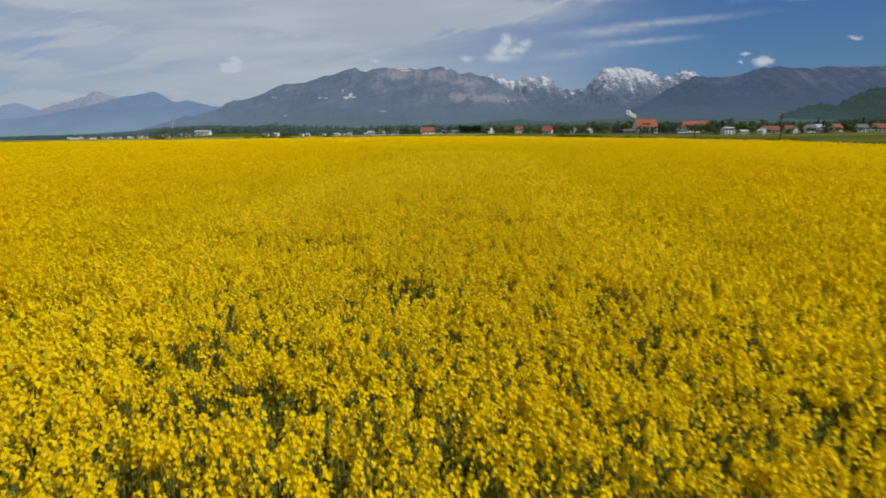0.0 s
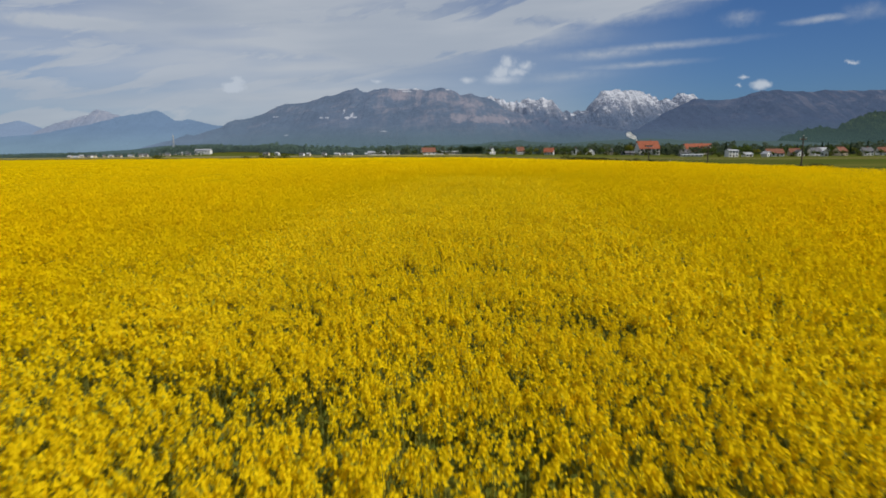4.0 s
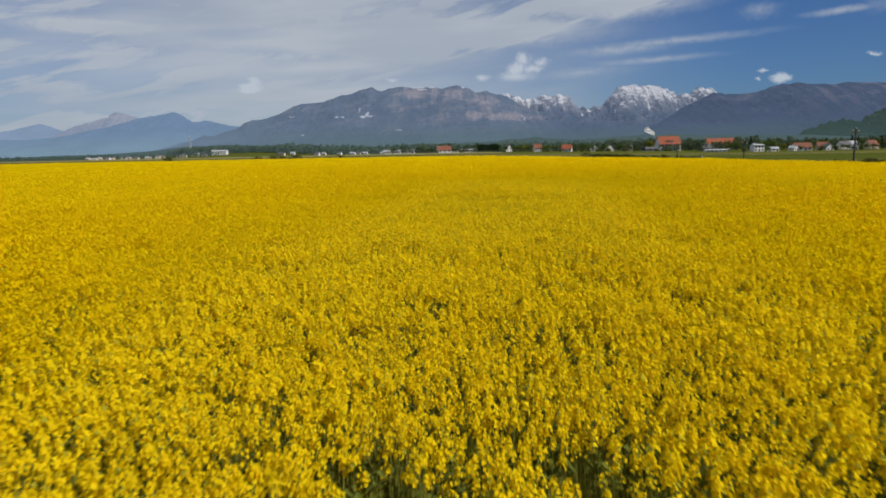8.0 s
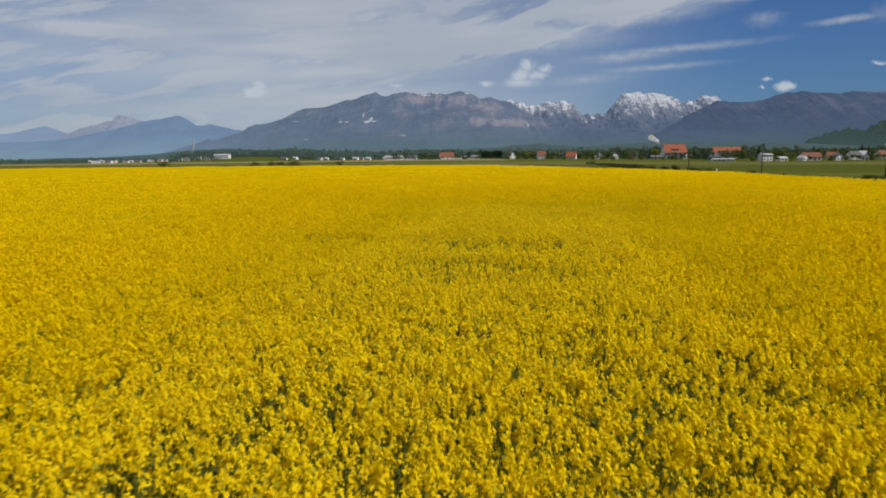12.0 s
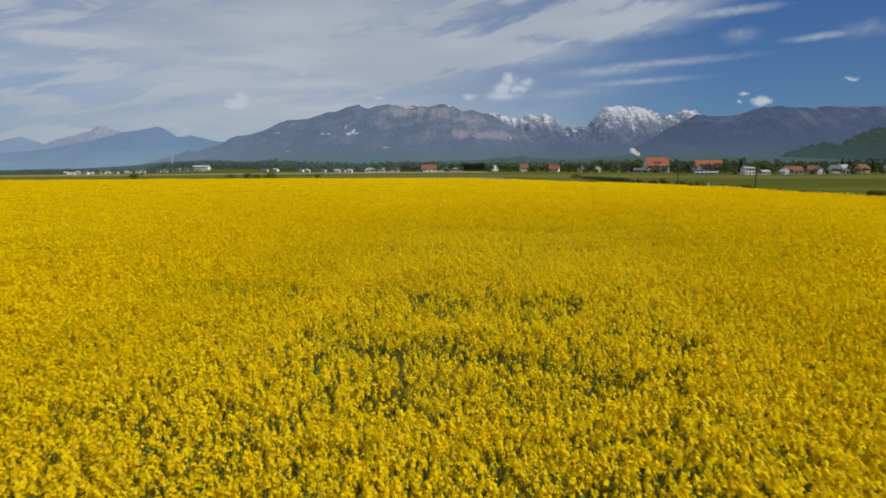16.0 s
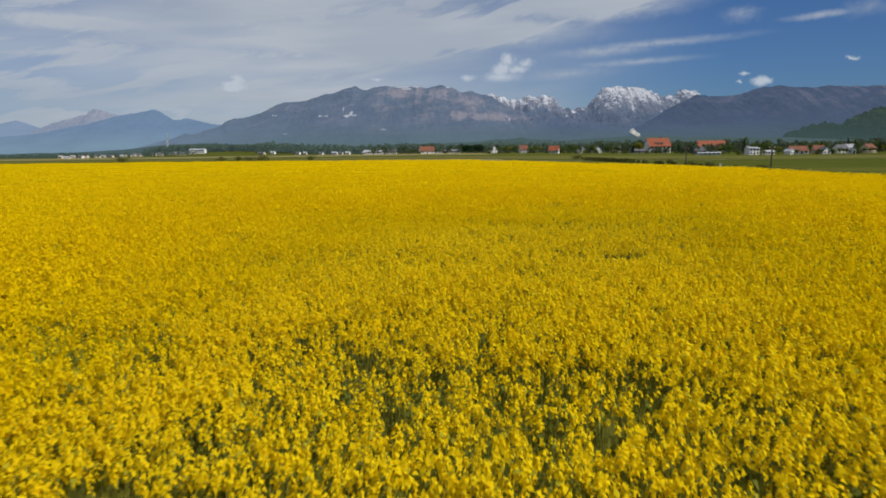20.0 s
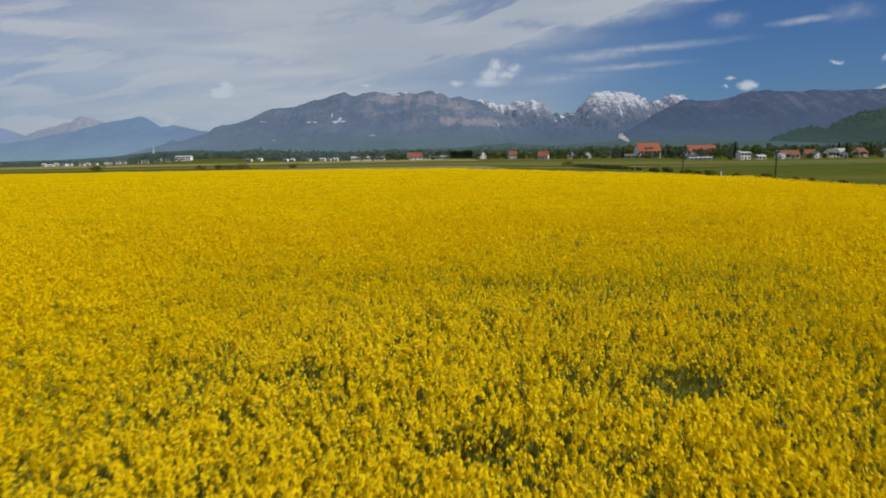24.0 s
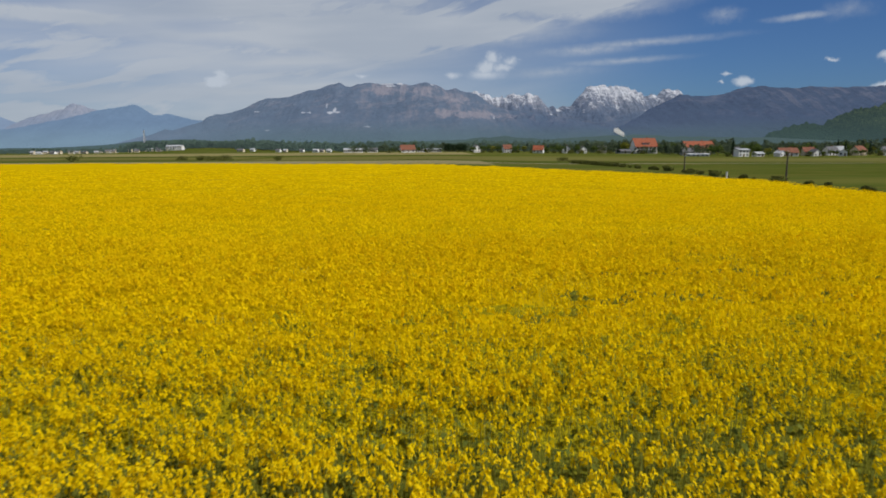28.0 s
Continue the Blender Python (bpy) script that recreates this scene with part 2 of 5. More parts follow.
def tiles(color):
    """Clay roof tiles in courses."""
    def build(g):
        pos = place(g)
        z = g.add("ShaderNodeSeparateXYZ", Vector=pos).outputs[2]
        course = g.math("SINE", g.math("MULTIPLY", z, 24.0))
        tone = g.mix(g.noise(pos, 5.0, 4, 0.7), tuple(v * 0.65 for v in color), color)
        tone = g.mix(g.step(g.noise(pos, 0.6, 3), 0.5, 0.7, 0.0, 0.5), tone, tuple(v * 0.5 for v in color))
        return surface(g, tone, 0.75, course, 0.04, Specular_IOR_Level=0.15)
    return build


def range_colors(wood, rock, low, high, pale=None, snow=None, marks=(), bare=(), air=(0.132, 0.172, 0.255), much=0.66, base=(0.135, 0.19, 0.215), west=None, east=None, rise=(0.0, 150.0), drift=None, ledges=0.0, grit=0.04):
    """Far slopes: woods below, broken rock above, and snow where it lies; distance haze is painted in as tint and glow.
    """
    def build(g):
        geo = g.add("ShaderNodeNewGeometry")
        pos = geo.outputs["Position"]
        x, z = (g.add("ShaderNodeSeparateXYZ", Vector=pos).outputs[k] for k in (0, 2))
        coarse = g.noise(pos, 0.006, 6, 0.62)
        grain = g.noise(pos, grit, 6, 0.7)
        gully = g.noise(g.vec("MULTIPLY", pos, (0.02, 0.004, 0.004)), 1.0, 5, 0.65)
        tone = g.mix(g.step(g.math("ADD", z, g.math("MULTIPLY", g.math("SUBTRACT", coarse, 0.5), 260.0)), low, high), wood, rock)
        tone = g.mix(g.step(grain, 0.35, 0.65, 0.0, 0.75), tone, tuple(v * 0.62 for v in wood))
        if ledges:  # broken bands of bare rock that dip along the strata
            dip = g.vec("ADD", pos, g.add("ShaderNodeCombineXYZ", X=0.0, Y=0.0, Z=g.math("MULTIPLY", x, -0.16)).outputs[0])
            shelf = g.noise(g.vec("MULTIPLY", dip, (0.008, 0.002, 0.03)), 1.0, 6, 0.7)
            tone = g.mix(g.math("MULTIPLY", g.step(shelf, 0.5, 0.66), g.step(z, low, high, 0.15, ledges)), tone, pale)
        if pale:
            bared = g.math("MULTIPLY", g.step(gully, 0.5, 0.68), g.step(z, low, high, 0.1, 0.8))
            if east:  # bare rock only towards the east
                bared = g.math("MULTIPLY", bared, g.step(x, east[0], east[1], 0.12, 0.85))
            tone = g.mix(bared, tone, pale)
        if snow:
            lies = g.math("ADD", g.math("MULTIPLY", g.math("SUBTRACT", gully, 0.5), 420.0), z)
            lies = g.math("ADD", lies, g.math("MULTIPLY", g.math("SUBTRACT", grain, 0.5), 620.0))
            tone = g.mix(g.step(lies, snow[0], snow[1], 0.0, 0.92), tone, (0.76, 0.77, 0.79))
        for (mx, mz, sx, sz) in bare:
            off = g.vec("DIVIDE", g.vec("SUBTRACT", g.vec("ADD", pos, g.vec("MULTIPLY", g.vec("SUBTRACT", g.noise(pos, 0.018, 5, 0.7, "Color"), (0.5, 0.5, 0.5)), (150, 0, 110))), (mx, 0, mz)), (sx, 1e6, sz))
            tone = g.mix(g.math("MULTIPLY", g.step(g.vec("LENGTH", off), 1.0, 0.4), g.step(gully, 0.36, 0.56, 0.25, 0.85)), tone, pale)
        for (mx, mz, sx, sz) in marks:
            wobble = g.vec("ADD", pos, g.vec("MULTIPLY", g.vec("SUBTRACT", g.noise(pos, 0.05, 4, 0.7, "Color"), (0.5, 0.5, 0.5)), (24, 0, 20)))
            off = g.vec("DIVIDE", g.vec("SUBTRACT", wobble, (mx, 0, mz)), (sx, 1e6, sz))
            tone = g.mix(g.step(g.vec("LENGTH", off), 1.0, 0.6, 0.0, 0.95), tone, (0.85, 0.86, 0.88))
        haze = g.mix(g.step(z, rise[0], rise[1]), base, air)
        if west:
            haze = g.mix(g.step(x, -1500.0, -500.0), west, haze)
        if drift:  # the painted haze changes along the range
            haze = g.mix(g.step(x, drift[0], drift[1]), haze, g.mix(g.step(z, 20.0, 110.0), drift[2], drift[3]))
        # uneven haze: its colour is darkened here more, there less
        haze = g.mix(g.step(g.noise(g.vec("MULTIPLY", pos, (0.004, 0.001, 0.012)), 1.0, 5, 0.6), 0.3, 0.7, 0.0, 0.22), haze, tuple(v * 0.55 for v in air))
        # haze as emission mixed over the slope, strongest at the foot
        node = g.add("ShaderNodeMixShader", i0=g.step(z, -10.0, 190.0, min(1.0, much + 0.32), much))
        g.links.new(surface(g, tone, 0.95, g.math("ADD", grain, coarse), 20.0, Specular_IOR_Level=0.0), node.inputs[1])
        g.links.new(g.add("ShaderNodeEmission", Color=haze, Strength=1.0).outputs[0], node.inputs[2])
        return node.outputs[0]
    return build


M = {
    "petal": material("rapeseed_petals", petals),
    "stem": material("rapeseed_stems", greens((0.19, 0.20, 0.035), (0.29, 0.29, 0.065), (0.23, 0.235, 0.045))),
    "leaf": material("rapeseed_leaves", greens((0.085, 0.105, 0.016), (0.145, 0.16, 0.026), (0.105, 0.125, 0.02))),
    "bloom": material("rapeseed_canopy", far_bloom),
    "low_bloom": material("rapeseed_lower_canopy", low_bloom),
    "under": material("undergrowth", undergrowth),
    "meadow": material("meadow_grass", meadow),
    "track": material("gravel_track", plain((0.30, 0.27, 0.20), 0.3, 0.3)),
    "stubble": material("dry_field", plain((0.22, 0.195, 0.085), 0.35, 0.15)),
    "crop": material("young_crop", plain((0.135, 0.13, 0.04), 0.35, 0.12)),
    "white": material("white_render", plain((0.76, 0.75, 0.72), 0.15, 0.5)),
    "cream": material("cream_render", plain((0.60, 0.52, 0.38), 0.15, 0.5)),
    "grey": material("grey_render", plain((0.36, 0.36, 0.36), 0.2, 0.5)),
    "red": material("orange_clay_tiles", tiles((0.32, 0.10, 0.052))),
    "rust": material("red_brown_tiles", tiles((0.23, 0.095, 0.06))),
    "slate": material("grey_roofing", tiles((0.14, 0.14, 0.15))),
    "pale_roof": material("pale_sheet_roof", plain((0.36, 0.37, 0.39), 0.2, 0.4, 0.6)),
    "wood": material("weathered_timber", plain((0.13, 0.085, 0.05), 0.4, 1.5)),
    "glass": material("window_glass", lambda g: surface(g, (0.03, 0.04, 0.05), 0.08)),
    "bark": material("bark", plain((0.10, 0.075, 0.05), 0.4, 2.0)),
    "oak": material("fresh_leaves", greens((0.045, 0.075, 0.015), (0.10, 0.13, 0.03), (0.06, 0.09, 0.02))),
    "lime": material("yellow_green_leaves", greens((0.14, 0.15, 0.02), (0.21, 0.20, 0.035), (0.15, 0.15, 0.02))),
    "fir": material("dark_needles", greens((0.018, 0.035, 0.016), (0.035, 0.06, 0.025), (0.02, 0.04, 0.02), 0.1)),
    "shrub": material("shrub_leaves", greens((0.07, 0.08, 0.018), (0.12, 0.125, 0.03), (0.085, 0.095, 0.024))),
    "post": material("weathered_post", plain((0.10, 0.085, 0.07), 0.4, 2.0)),
    "clay": material("insulator", plain((0.55, 0.55, 0.52), 0.1, 1.0, 0.3)),
    "metal": material("painted_metal", plain((0.45, 0.46, 0.47), 0.15, 1.0, 0.4)),
    # range tones are tinted towards blue, and glow, to stand for distance haze
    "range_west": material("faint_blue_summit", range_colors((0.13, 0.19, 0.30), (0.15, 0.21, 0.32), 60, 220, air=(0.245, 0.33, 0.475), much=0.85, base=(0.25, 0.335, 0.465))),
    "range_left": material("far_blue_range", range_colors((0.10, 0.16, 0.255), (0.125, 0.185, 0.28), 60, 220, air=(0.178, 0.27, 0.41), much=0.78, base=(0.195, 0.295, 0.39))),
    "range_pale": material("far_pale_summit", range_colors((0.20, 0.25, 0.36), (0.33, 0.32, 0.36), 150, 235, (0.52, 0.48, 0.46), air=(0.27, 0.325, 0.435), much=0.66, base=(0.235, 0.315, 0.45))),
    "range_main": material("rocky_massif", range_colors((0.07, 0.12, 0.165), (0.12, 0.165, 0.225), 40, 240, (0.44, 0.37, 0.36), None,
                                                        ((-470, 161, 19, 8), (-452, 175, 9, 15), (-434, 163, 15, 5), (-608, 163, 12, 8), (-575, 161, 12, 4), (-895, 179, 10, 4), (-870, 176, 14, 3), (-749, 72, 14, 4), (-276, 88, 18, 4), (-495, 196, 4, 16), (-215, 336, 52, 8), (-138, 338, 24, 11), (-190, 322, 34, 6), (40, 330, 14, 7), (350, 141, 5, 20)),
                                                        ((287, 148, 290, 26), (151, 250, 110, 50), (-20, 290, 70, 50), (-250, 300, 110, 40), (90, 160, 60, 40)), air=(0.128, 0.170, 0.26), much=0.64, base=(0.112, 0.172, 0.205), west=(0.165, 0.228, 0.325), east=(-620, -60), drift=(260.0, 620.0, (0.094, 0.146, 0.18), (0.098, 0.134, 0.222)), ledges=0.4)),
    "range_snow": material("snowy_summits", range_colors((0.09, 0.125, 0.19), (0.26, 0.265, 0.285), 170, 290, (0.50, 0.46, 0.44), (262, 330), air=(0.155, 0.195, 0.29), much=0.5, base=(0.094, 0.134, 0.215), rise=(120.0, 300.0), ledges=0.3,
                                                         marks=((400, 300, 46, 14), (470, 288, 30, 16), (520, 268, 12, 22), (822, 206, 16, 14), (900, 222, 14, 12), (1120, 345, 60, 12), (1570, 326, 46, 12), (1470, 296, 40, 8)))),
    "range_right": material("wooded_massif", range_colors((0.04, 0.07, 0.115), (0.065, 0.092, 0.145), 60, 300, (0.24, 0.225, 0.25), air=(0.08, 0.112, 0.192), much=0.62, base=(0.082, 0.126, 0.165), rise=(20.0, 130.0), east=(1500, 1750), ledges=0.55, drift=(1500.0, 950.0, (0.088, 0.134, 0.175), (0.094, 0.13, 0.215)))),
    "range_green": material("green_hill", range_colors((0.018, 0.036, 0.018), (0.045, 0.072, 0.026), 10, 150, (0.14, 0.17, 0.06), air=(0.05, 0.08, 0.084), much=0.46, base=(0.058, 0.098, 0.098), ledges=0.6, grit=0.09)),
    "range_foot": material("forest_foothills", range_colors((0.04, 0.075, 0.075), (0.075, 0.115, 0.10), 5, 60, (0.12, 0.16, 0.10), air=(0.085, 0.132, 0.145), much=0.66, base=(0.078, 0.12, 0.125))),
    "petal_far": material("rapeseed_petals_far_shade_toned", petals_far),
    "scar": material("bare_limestone", plain((0.75, 0.75, 0.73), 0.2, 0.05)),
    "grove": material("village_leaves", greens((0.035, 0.052, 0.03), (0.06, 0.08, 0.04), (0.045, 0.06, 0.035), 0.2)),
    "woods": material("distant_woods_haze_glow", hazy_woods),
}

# ---- building helpers ----
rng = np.random.default_rng(7)


def smooth(value, low, high):
    s = np.clip((value - low) / (high - low), 0, 1)
    return s * s * (3 - 2 * s)


def fill_mesh(name, verts, faces, mat, soft=False):
    """A mesh from arrays: faces is (n, 3) or (n, 4)."""
    mesh = bpy.data.meshes.new(name)
    verts, faces = np.asarray(verts, np.float32), np.asarray(faces, np.int32)
    n, k = faces.shape
    mesh.vertices.add(len(verts))
    mesh.vertices.foreach_set("co", verts.ravel())
    mesh.loops.add(n * k)
    mesh.loops.foreach_set("vertex_index", faces.ravel())
    mesh.polygons.add(n)
    mesh.polygons.foreach_set("loop_start", np.arange(0, n * k, k, dtype=np.int32))
    mesh.polygons.foreach_set("loop_total", np.full(n, k, np.int32))
    mesh.polygons.foreach_set("use_smooth", np.full(n, soft))
    mesh.update(calc_edges=True)
    mesh.materials.append(mat)
    return mesh


def grid_faces(nu, nv):
    a = (np.arange(nu - 1)[:, None] * nv + np.arange(nv - 1)[None, :]).ravel()
    return np.stack([a, a + nv, a + nv + 1, a + 1], 1)


def part(name, bm, mat, parent, label=""):
    mesh = bpy.data.meshes.new(name)
    bmesh.ops.recalc_face_normals(bm, faces=bm.faces)
    bm.to_mesh(mesh)
    bm.free()
    mesh.materials.append(mat)
    ob = new(name, mesh)
    ob.parent = parent
    return tagged(ob, label)


def stuff_part(name, mesh, parent, label="", kind=""):
    ob = new(name, mesh)
    ob.parent = parent
    return tagged(ob, label, kind=kind)


def box(bm, x0, x1, y0, y1, z0, z1):
    made = bmesh.ops.create_cube(bm, size=1.0)["verts"]
    bmesh.ops.scale(bm, vec=(x1 - x0, y1 - y0, z1 - z0), verts=made)
    bmesh.ops.translate(bm, vec=((x0 + x1) / 2, (y0 + y1) / 2, (z0 + z1) / 2), verts=made)
    return made


def tube(bm, a, b, r0, r1, sides=8):
    a, b = Vector(a), Vector(b)
    made = bmesh.ops.create_cone(bm, cap_ends=True, segments=sides, radius1=r0, radius2=r1, depth=(b - a).length)["verts"]
    turn = (b - a).to_track_quat("Z", "Y").to_matrix().to_4x4()
    bmesh.ops.transform(bm, matrix=Matrix.Translation((a + b) / 2) @ turn, verts=made)
    return made


def fold(points, octaves=5, scale=1.0, ridged=False):
    """Fractal relief at each point of an (n, 2) array."""
    out = np.zeros(len(points))
    for i, (x, y) in enumerate(points):
        total, size, freq = 0.0, 1.0, scale
        for _ in range(octaves):
            v = noise.noise((x * freq, y * freq, 3.1))
            total += (1 - 2 * abs(v) if ridged else v) * size
            size, freq = size * 0.52, freq * 2.07
        out[i] = total
    return out


# ---- the lie of the land ----
def land(x, y):
    """Height of the ground: level under the crop, falling gently to the villages."""
    x, y = np.asarray(x, float), np.asarray(y, float)
    base = np.interp(y, (0, 170, 280, 380, 525, 800, 1100, 1700, 2600), (0, 0, -0.7, -1.2, -1.6, -4.6, -8.0, -11, -11))
    base = base + 9.0 * np.exp(-((x + 385) / 130) ** 2 - ((y - 1230) / 130) ** 2)
    base = base - 0.75 * smooth(x, 0, 46) * smooth(y, 40, 150) * (1 - smooth(y, 240, 420))
    return base - 2.0 * smooth(x, 0, 180) * smooth(y, 150, 350) * (1 - smooth(y, 900, 1500))


def field_right(y):
    """Right-hand edge of the rapeseed, where the corner is cut off towards the far side."""
    return np.interp(y, (-80, 30, 118, 132, 145, 162, 175, 186, 205), (38, 38.5, 39.5, 37, 25.5, 7, -24, -42, -190))


def in_field(x, y):
    return (x < field_right(y)) & (x > -185) & (y > -60) & (y < 204)


xs = np.unique(np.concatenate([np.linspace(-4800, -700, 16), np.linspace(-700, 700, 60), np.linspace(700, 4800, 16)]))
ys = np.unique(np.concatenate([np.linspace(-4000, -100, 10), np.linspace(-100, 700, 60), np.linspace(700, 4700, 40)]))
gx, gy = np.meshgrid(xs, ys, indexing="ij")
ground = new("ground", fill_mesh("ground", np.stack([gx, gy, land(gx, gy)], -1).reshape(-1, 3), grid_faces(len(xs), len(ys)), M["meadow"], True))
tagged(ground, "green and straw-coloured meadow plain reaching to the hills", "ground", kind="structure")


def parcel(name, label, x0, x1, y0, y1, skew, mat, lift):
    u, v = np.meshgrid(np.linspace(x0, x1, 30), np.linspace(0, 1, 12), indexing="ij")
    y = y0 + (y1 - y0) * v + skew * (u - x0)
    wob = 1.2 * np.sin(u * 0.11) + 0.8 * np.sin(u * 0.037 + 2)
    y = y + wob
    tagged(new(name, fill_mesh(name, np.stack([u, y, land(u, y) + lift], -1).reshape(-1, 3), grid_faces(30, 12), mat, True)), label, "field", kind="structure")


parcel("field_strip_brown", "dry brown field strip behind the rapeseed", -420, 20, 214, 262, -0.03, M["stubble"], 0.05)
parcel("field_strip_crop", "dark green young crop strip", -60, 230, 262, 335, 0.03, M["crop"], 0.06)
parcel("field_strip_crop_far", "green crop strip before the village", -420, -70, 300, 350, 0.0, M["crop"], 0.06)
parcel("field_strip_straw", "straw-coloured field before the far village", -650, 30, 400, 640, 0.0, M["stubble"], 0.06)
parcel("gravel_track", "pale gravel track across the meadow", -140, 150, 226, 229.5, -0.02, M["track"], 0.08)

# ---- mountains, as far backdrop with real relief ----


def mountain(name, label, mat, at, depth, crest, rough, gullies=1.0, seed=0.0, steps=(260, 46), jag=0.0, shag=0.0):
    """A range along x at distance `at`; crest gives summits and saddles as (x, height)."""
    cx, cz = zip(*crest)
    u = np.linspace(cx[0], cx[-1], steps[0])
    v = np.linspace(0, 1, steps[1])
    top = np.interp(u, cx, cz)
    kern = np.array([1, 2, 1]) / 4
    top = np.convolve(np.pad(top, 1, mode="edge"), kern, "valid")
    top = top + jag * fold(np.stack([u / 130 + seed, 0 * u], 1), 4, 1.6, True) - 0.6 * jag
    U, V = np.meshgrid(u, v, indexing="ij")
    # spurs run down from the crest, the foot spreads towards the plain
    spur = fold(np.stack([U.ravel() / 900 + seed, V.ravel() * 0.55 + seed], 1), 5, 3.6, True).reshape(U.shape)
    fine = fold(np.stack([U.ravel() / 260 + seed, V.ravel() * 3.0], 1), 4, 2.0, False).reshape(U.shape)
    front = np.where(V < 0.72, V / 0.72, 1.0)
    fall = np.where(V > 0.72, 1 - (np.clip(V - 0.72, 0, 1) / 0.28) ** 1.5, front ** 1.25)
    mid = np.clip(4 * front * (1 - front), 0, 1)
    lofty = np.clip(top / 160, 0, 1)[:, None]
    Z = top[:, None] * fall + rough * gullies * lofty * (spur - 0.5) * mid + rough * 0.16 * fine * np.clip(front * 1.6, 0, 1)
    if shag:  # tree crowns
        Z = Z + shag * (fold(np.stack([U.ravel() / 16, V.ravel() * depth / 16], 1), 3, 1.0).reshape(U.shape) - 0.5) * np.clip(front * 6, 0, 1)
    Z = np.where(V == 0, -14, np.maximum(Z - 12 * (1 - front) ** 4, -14))
    Y = at - depth * (0.72 - V) + 0.10 * depth * (spur - 0.5) * (1 - front)
    ob = new(name, fill_mesh(name, np.stack([U, Y, Z], -1).reshape(-1, 3), grid_faces(*steps), mat, False))
    return tagged(ob, label, "mountain", kind="structure")


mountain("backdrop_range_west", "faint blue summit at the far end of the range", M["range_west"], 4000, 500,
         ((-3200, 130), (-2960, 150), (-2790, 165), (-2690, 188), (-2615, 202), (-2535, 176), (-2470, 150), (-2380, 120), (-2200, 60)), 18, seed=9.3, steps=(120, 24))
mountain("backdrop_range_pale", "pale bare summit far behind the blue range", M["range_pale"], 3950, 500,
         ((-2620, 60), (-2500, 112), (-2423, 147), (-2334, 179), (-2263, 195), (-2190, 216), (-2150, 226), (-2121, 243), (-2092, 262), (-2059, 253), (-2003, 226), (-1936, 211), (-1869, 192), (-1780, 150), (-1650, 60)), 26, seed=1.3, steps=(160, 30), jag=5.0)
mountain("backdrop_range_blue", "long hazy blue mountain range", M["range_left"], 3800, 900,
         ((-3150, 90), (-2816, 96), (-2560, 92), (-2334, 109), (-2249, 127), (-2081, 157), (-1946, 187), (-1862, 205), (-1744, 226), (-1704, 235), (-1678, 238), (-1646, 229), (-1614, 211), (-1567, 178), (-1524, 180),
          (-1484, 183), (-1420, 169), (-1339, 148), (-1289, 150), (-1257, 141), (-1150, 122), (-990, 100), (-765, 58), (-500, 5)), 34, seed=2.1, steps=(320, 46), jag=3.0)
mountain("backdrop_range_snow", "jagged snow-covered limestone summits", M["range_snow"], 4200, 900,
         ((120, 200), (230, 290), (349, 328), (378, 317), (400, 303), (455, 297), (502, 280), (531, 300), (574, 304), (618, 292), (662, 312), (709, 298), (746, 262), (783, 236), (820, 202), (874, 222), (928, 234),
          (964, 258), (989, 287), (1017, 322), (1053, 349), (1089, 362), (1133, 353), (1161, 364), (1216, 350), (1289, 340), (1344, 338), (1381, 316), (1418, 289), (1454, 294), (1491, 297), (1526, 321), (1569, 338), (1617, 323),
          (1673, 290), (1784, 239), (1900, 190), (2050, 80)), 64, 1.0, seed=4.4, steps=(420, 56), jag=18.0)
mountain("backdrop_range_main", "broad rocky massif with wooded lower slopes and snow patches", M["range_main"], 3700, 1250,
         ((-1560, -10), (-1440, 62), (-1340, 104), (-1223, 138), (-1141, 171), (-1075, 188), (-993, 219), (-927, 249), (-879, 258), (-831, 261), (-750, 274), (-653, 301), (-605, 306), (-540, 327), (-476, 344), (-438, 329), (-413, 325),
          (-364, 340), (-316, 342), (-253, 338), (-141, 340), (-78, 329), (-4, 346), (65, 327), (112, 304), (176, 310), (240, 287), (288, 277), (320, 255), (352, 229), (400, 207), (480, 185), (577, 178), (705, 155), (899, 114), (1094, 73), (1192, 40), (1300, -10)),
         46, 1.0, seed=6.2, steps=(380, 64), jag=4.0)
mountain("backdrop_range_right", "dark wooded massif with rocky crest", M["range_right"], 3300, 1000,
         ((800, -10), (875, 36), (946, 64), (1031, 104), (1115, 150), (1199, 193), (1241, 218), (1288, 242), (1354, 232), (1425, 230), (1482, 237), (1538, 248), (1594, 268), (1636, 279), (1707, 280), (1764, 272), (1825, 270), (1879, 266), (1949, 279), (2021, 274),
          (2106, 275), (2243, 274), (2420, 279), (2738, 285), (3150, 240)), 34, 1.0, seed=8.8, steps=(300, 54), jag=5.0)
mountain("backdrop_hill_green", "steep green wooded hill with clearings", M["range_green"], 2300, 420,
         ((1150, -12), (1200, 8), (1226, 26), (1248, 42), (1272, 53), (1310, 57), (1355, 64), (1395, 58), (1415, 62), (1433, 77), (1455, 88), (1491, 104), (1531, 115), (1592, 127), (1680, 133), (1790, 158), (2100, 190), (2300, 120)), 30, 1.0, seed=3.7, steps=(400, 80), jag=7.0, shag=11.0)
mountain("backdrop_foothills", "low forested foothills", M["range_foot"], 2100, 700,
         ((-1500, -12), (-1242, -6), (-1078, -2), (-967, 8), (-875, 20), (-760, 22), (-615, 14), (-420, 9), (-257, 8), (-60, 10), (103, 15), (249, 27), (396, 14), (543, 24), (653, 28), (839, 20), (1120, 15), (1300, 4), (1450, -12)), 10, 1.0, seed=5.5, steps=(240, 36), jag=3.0)


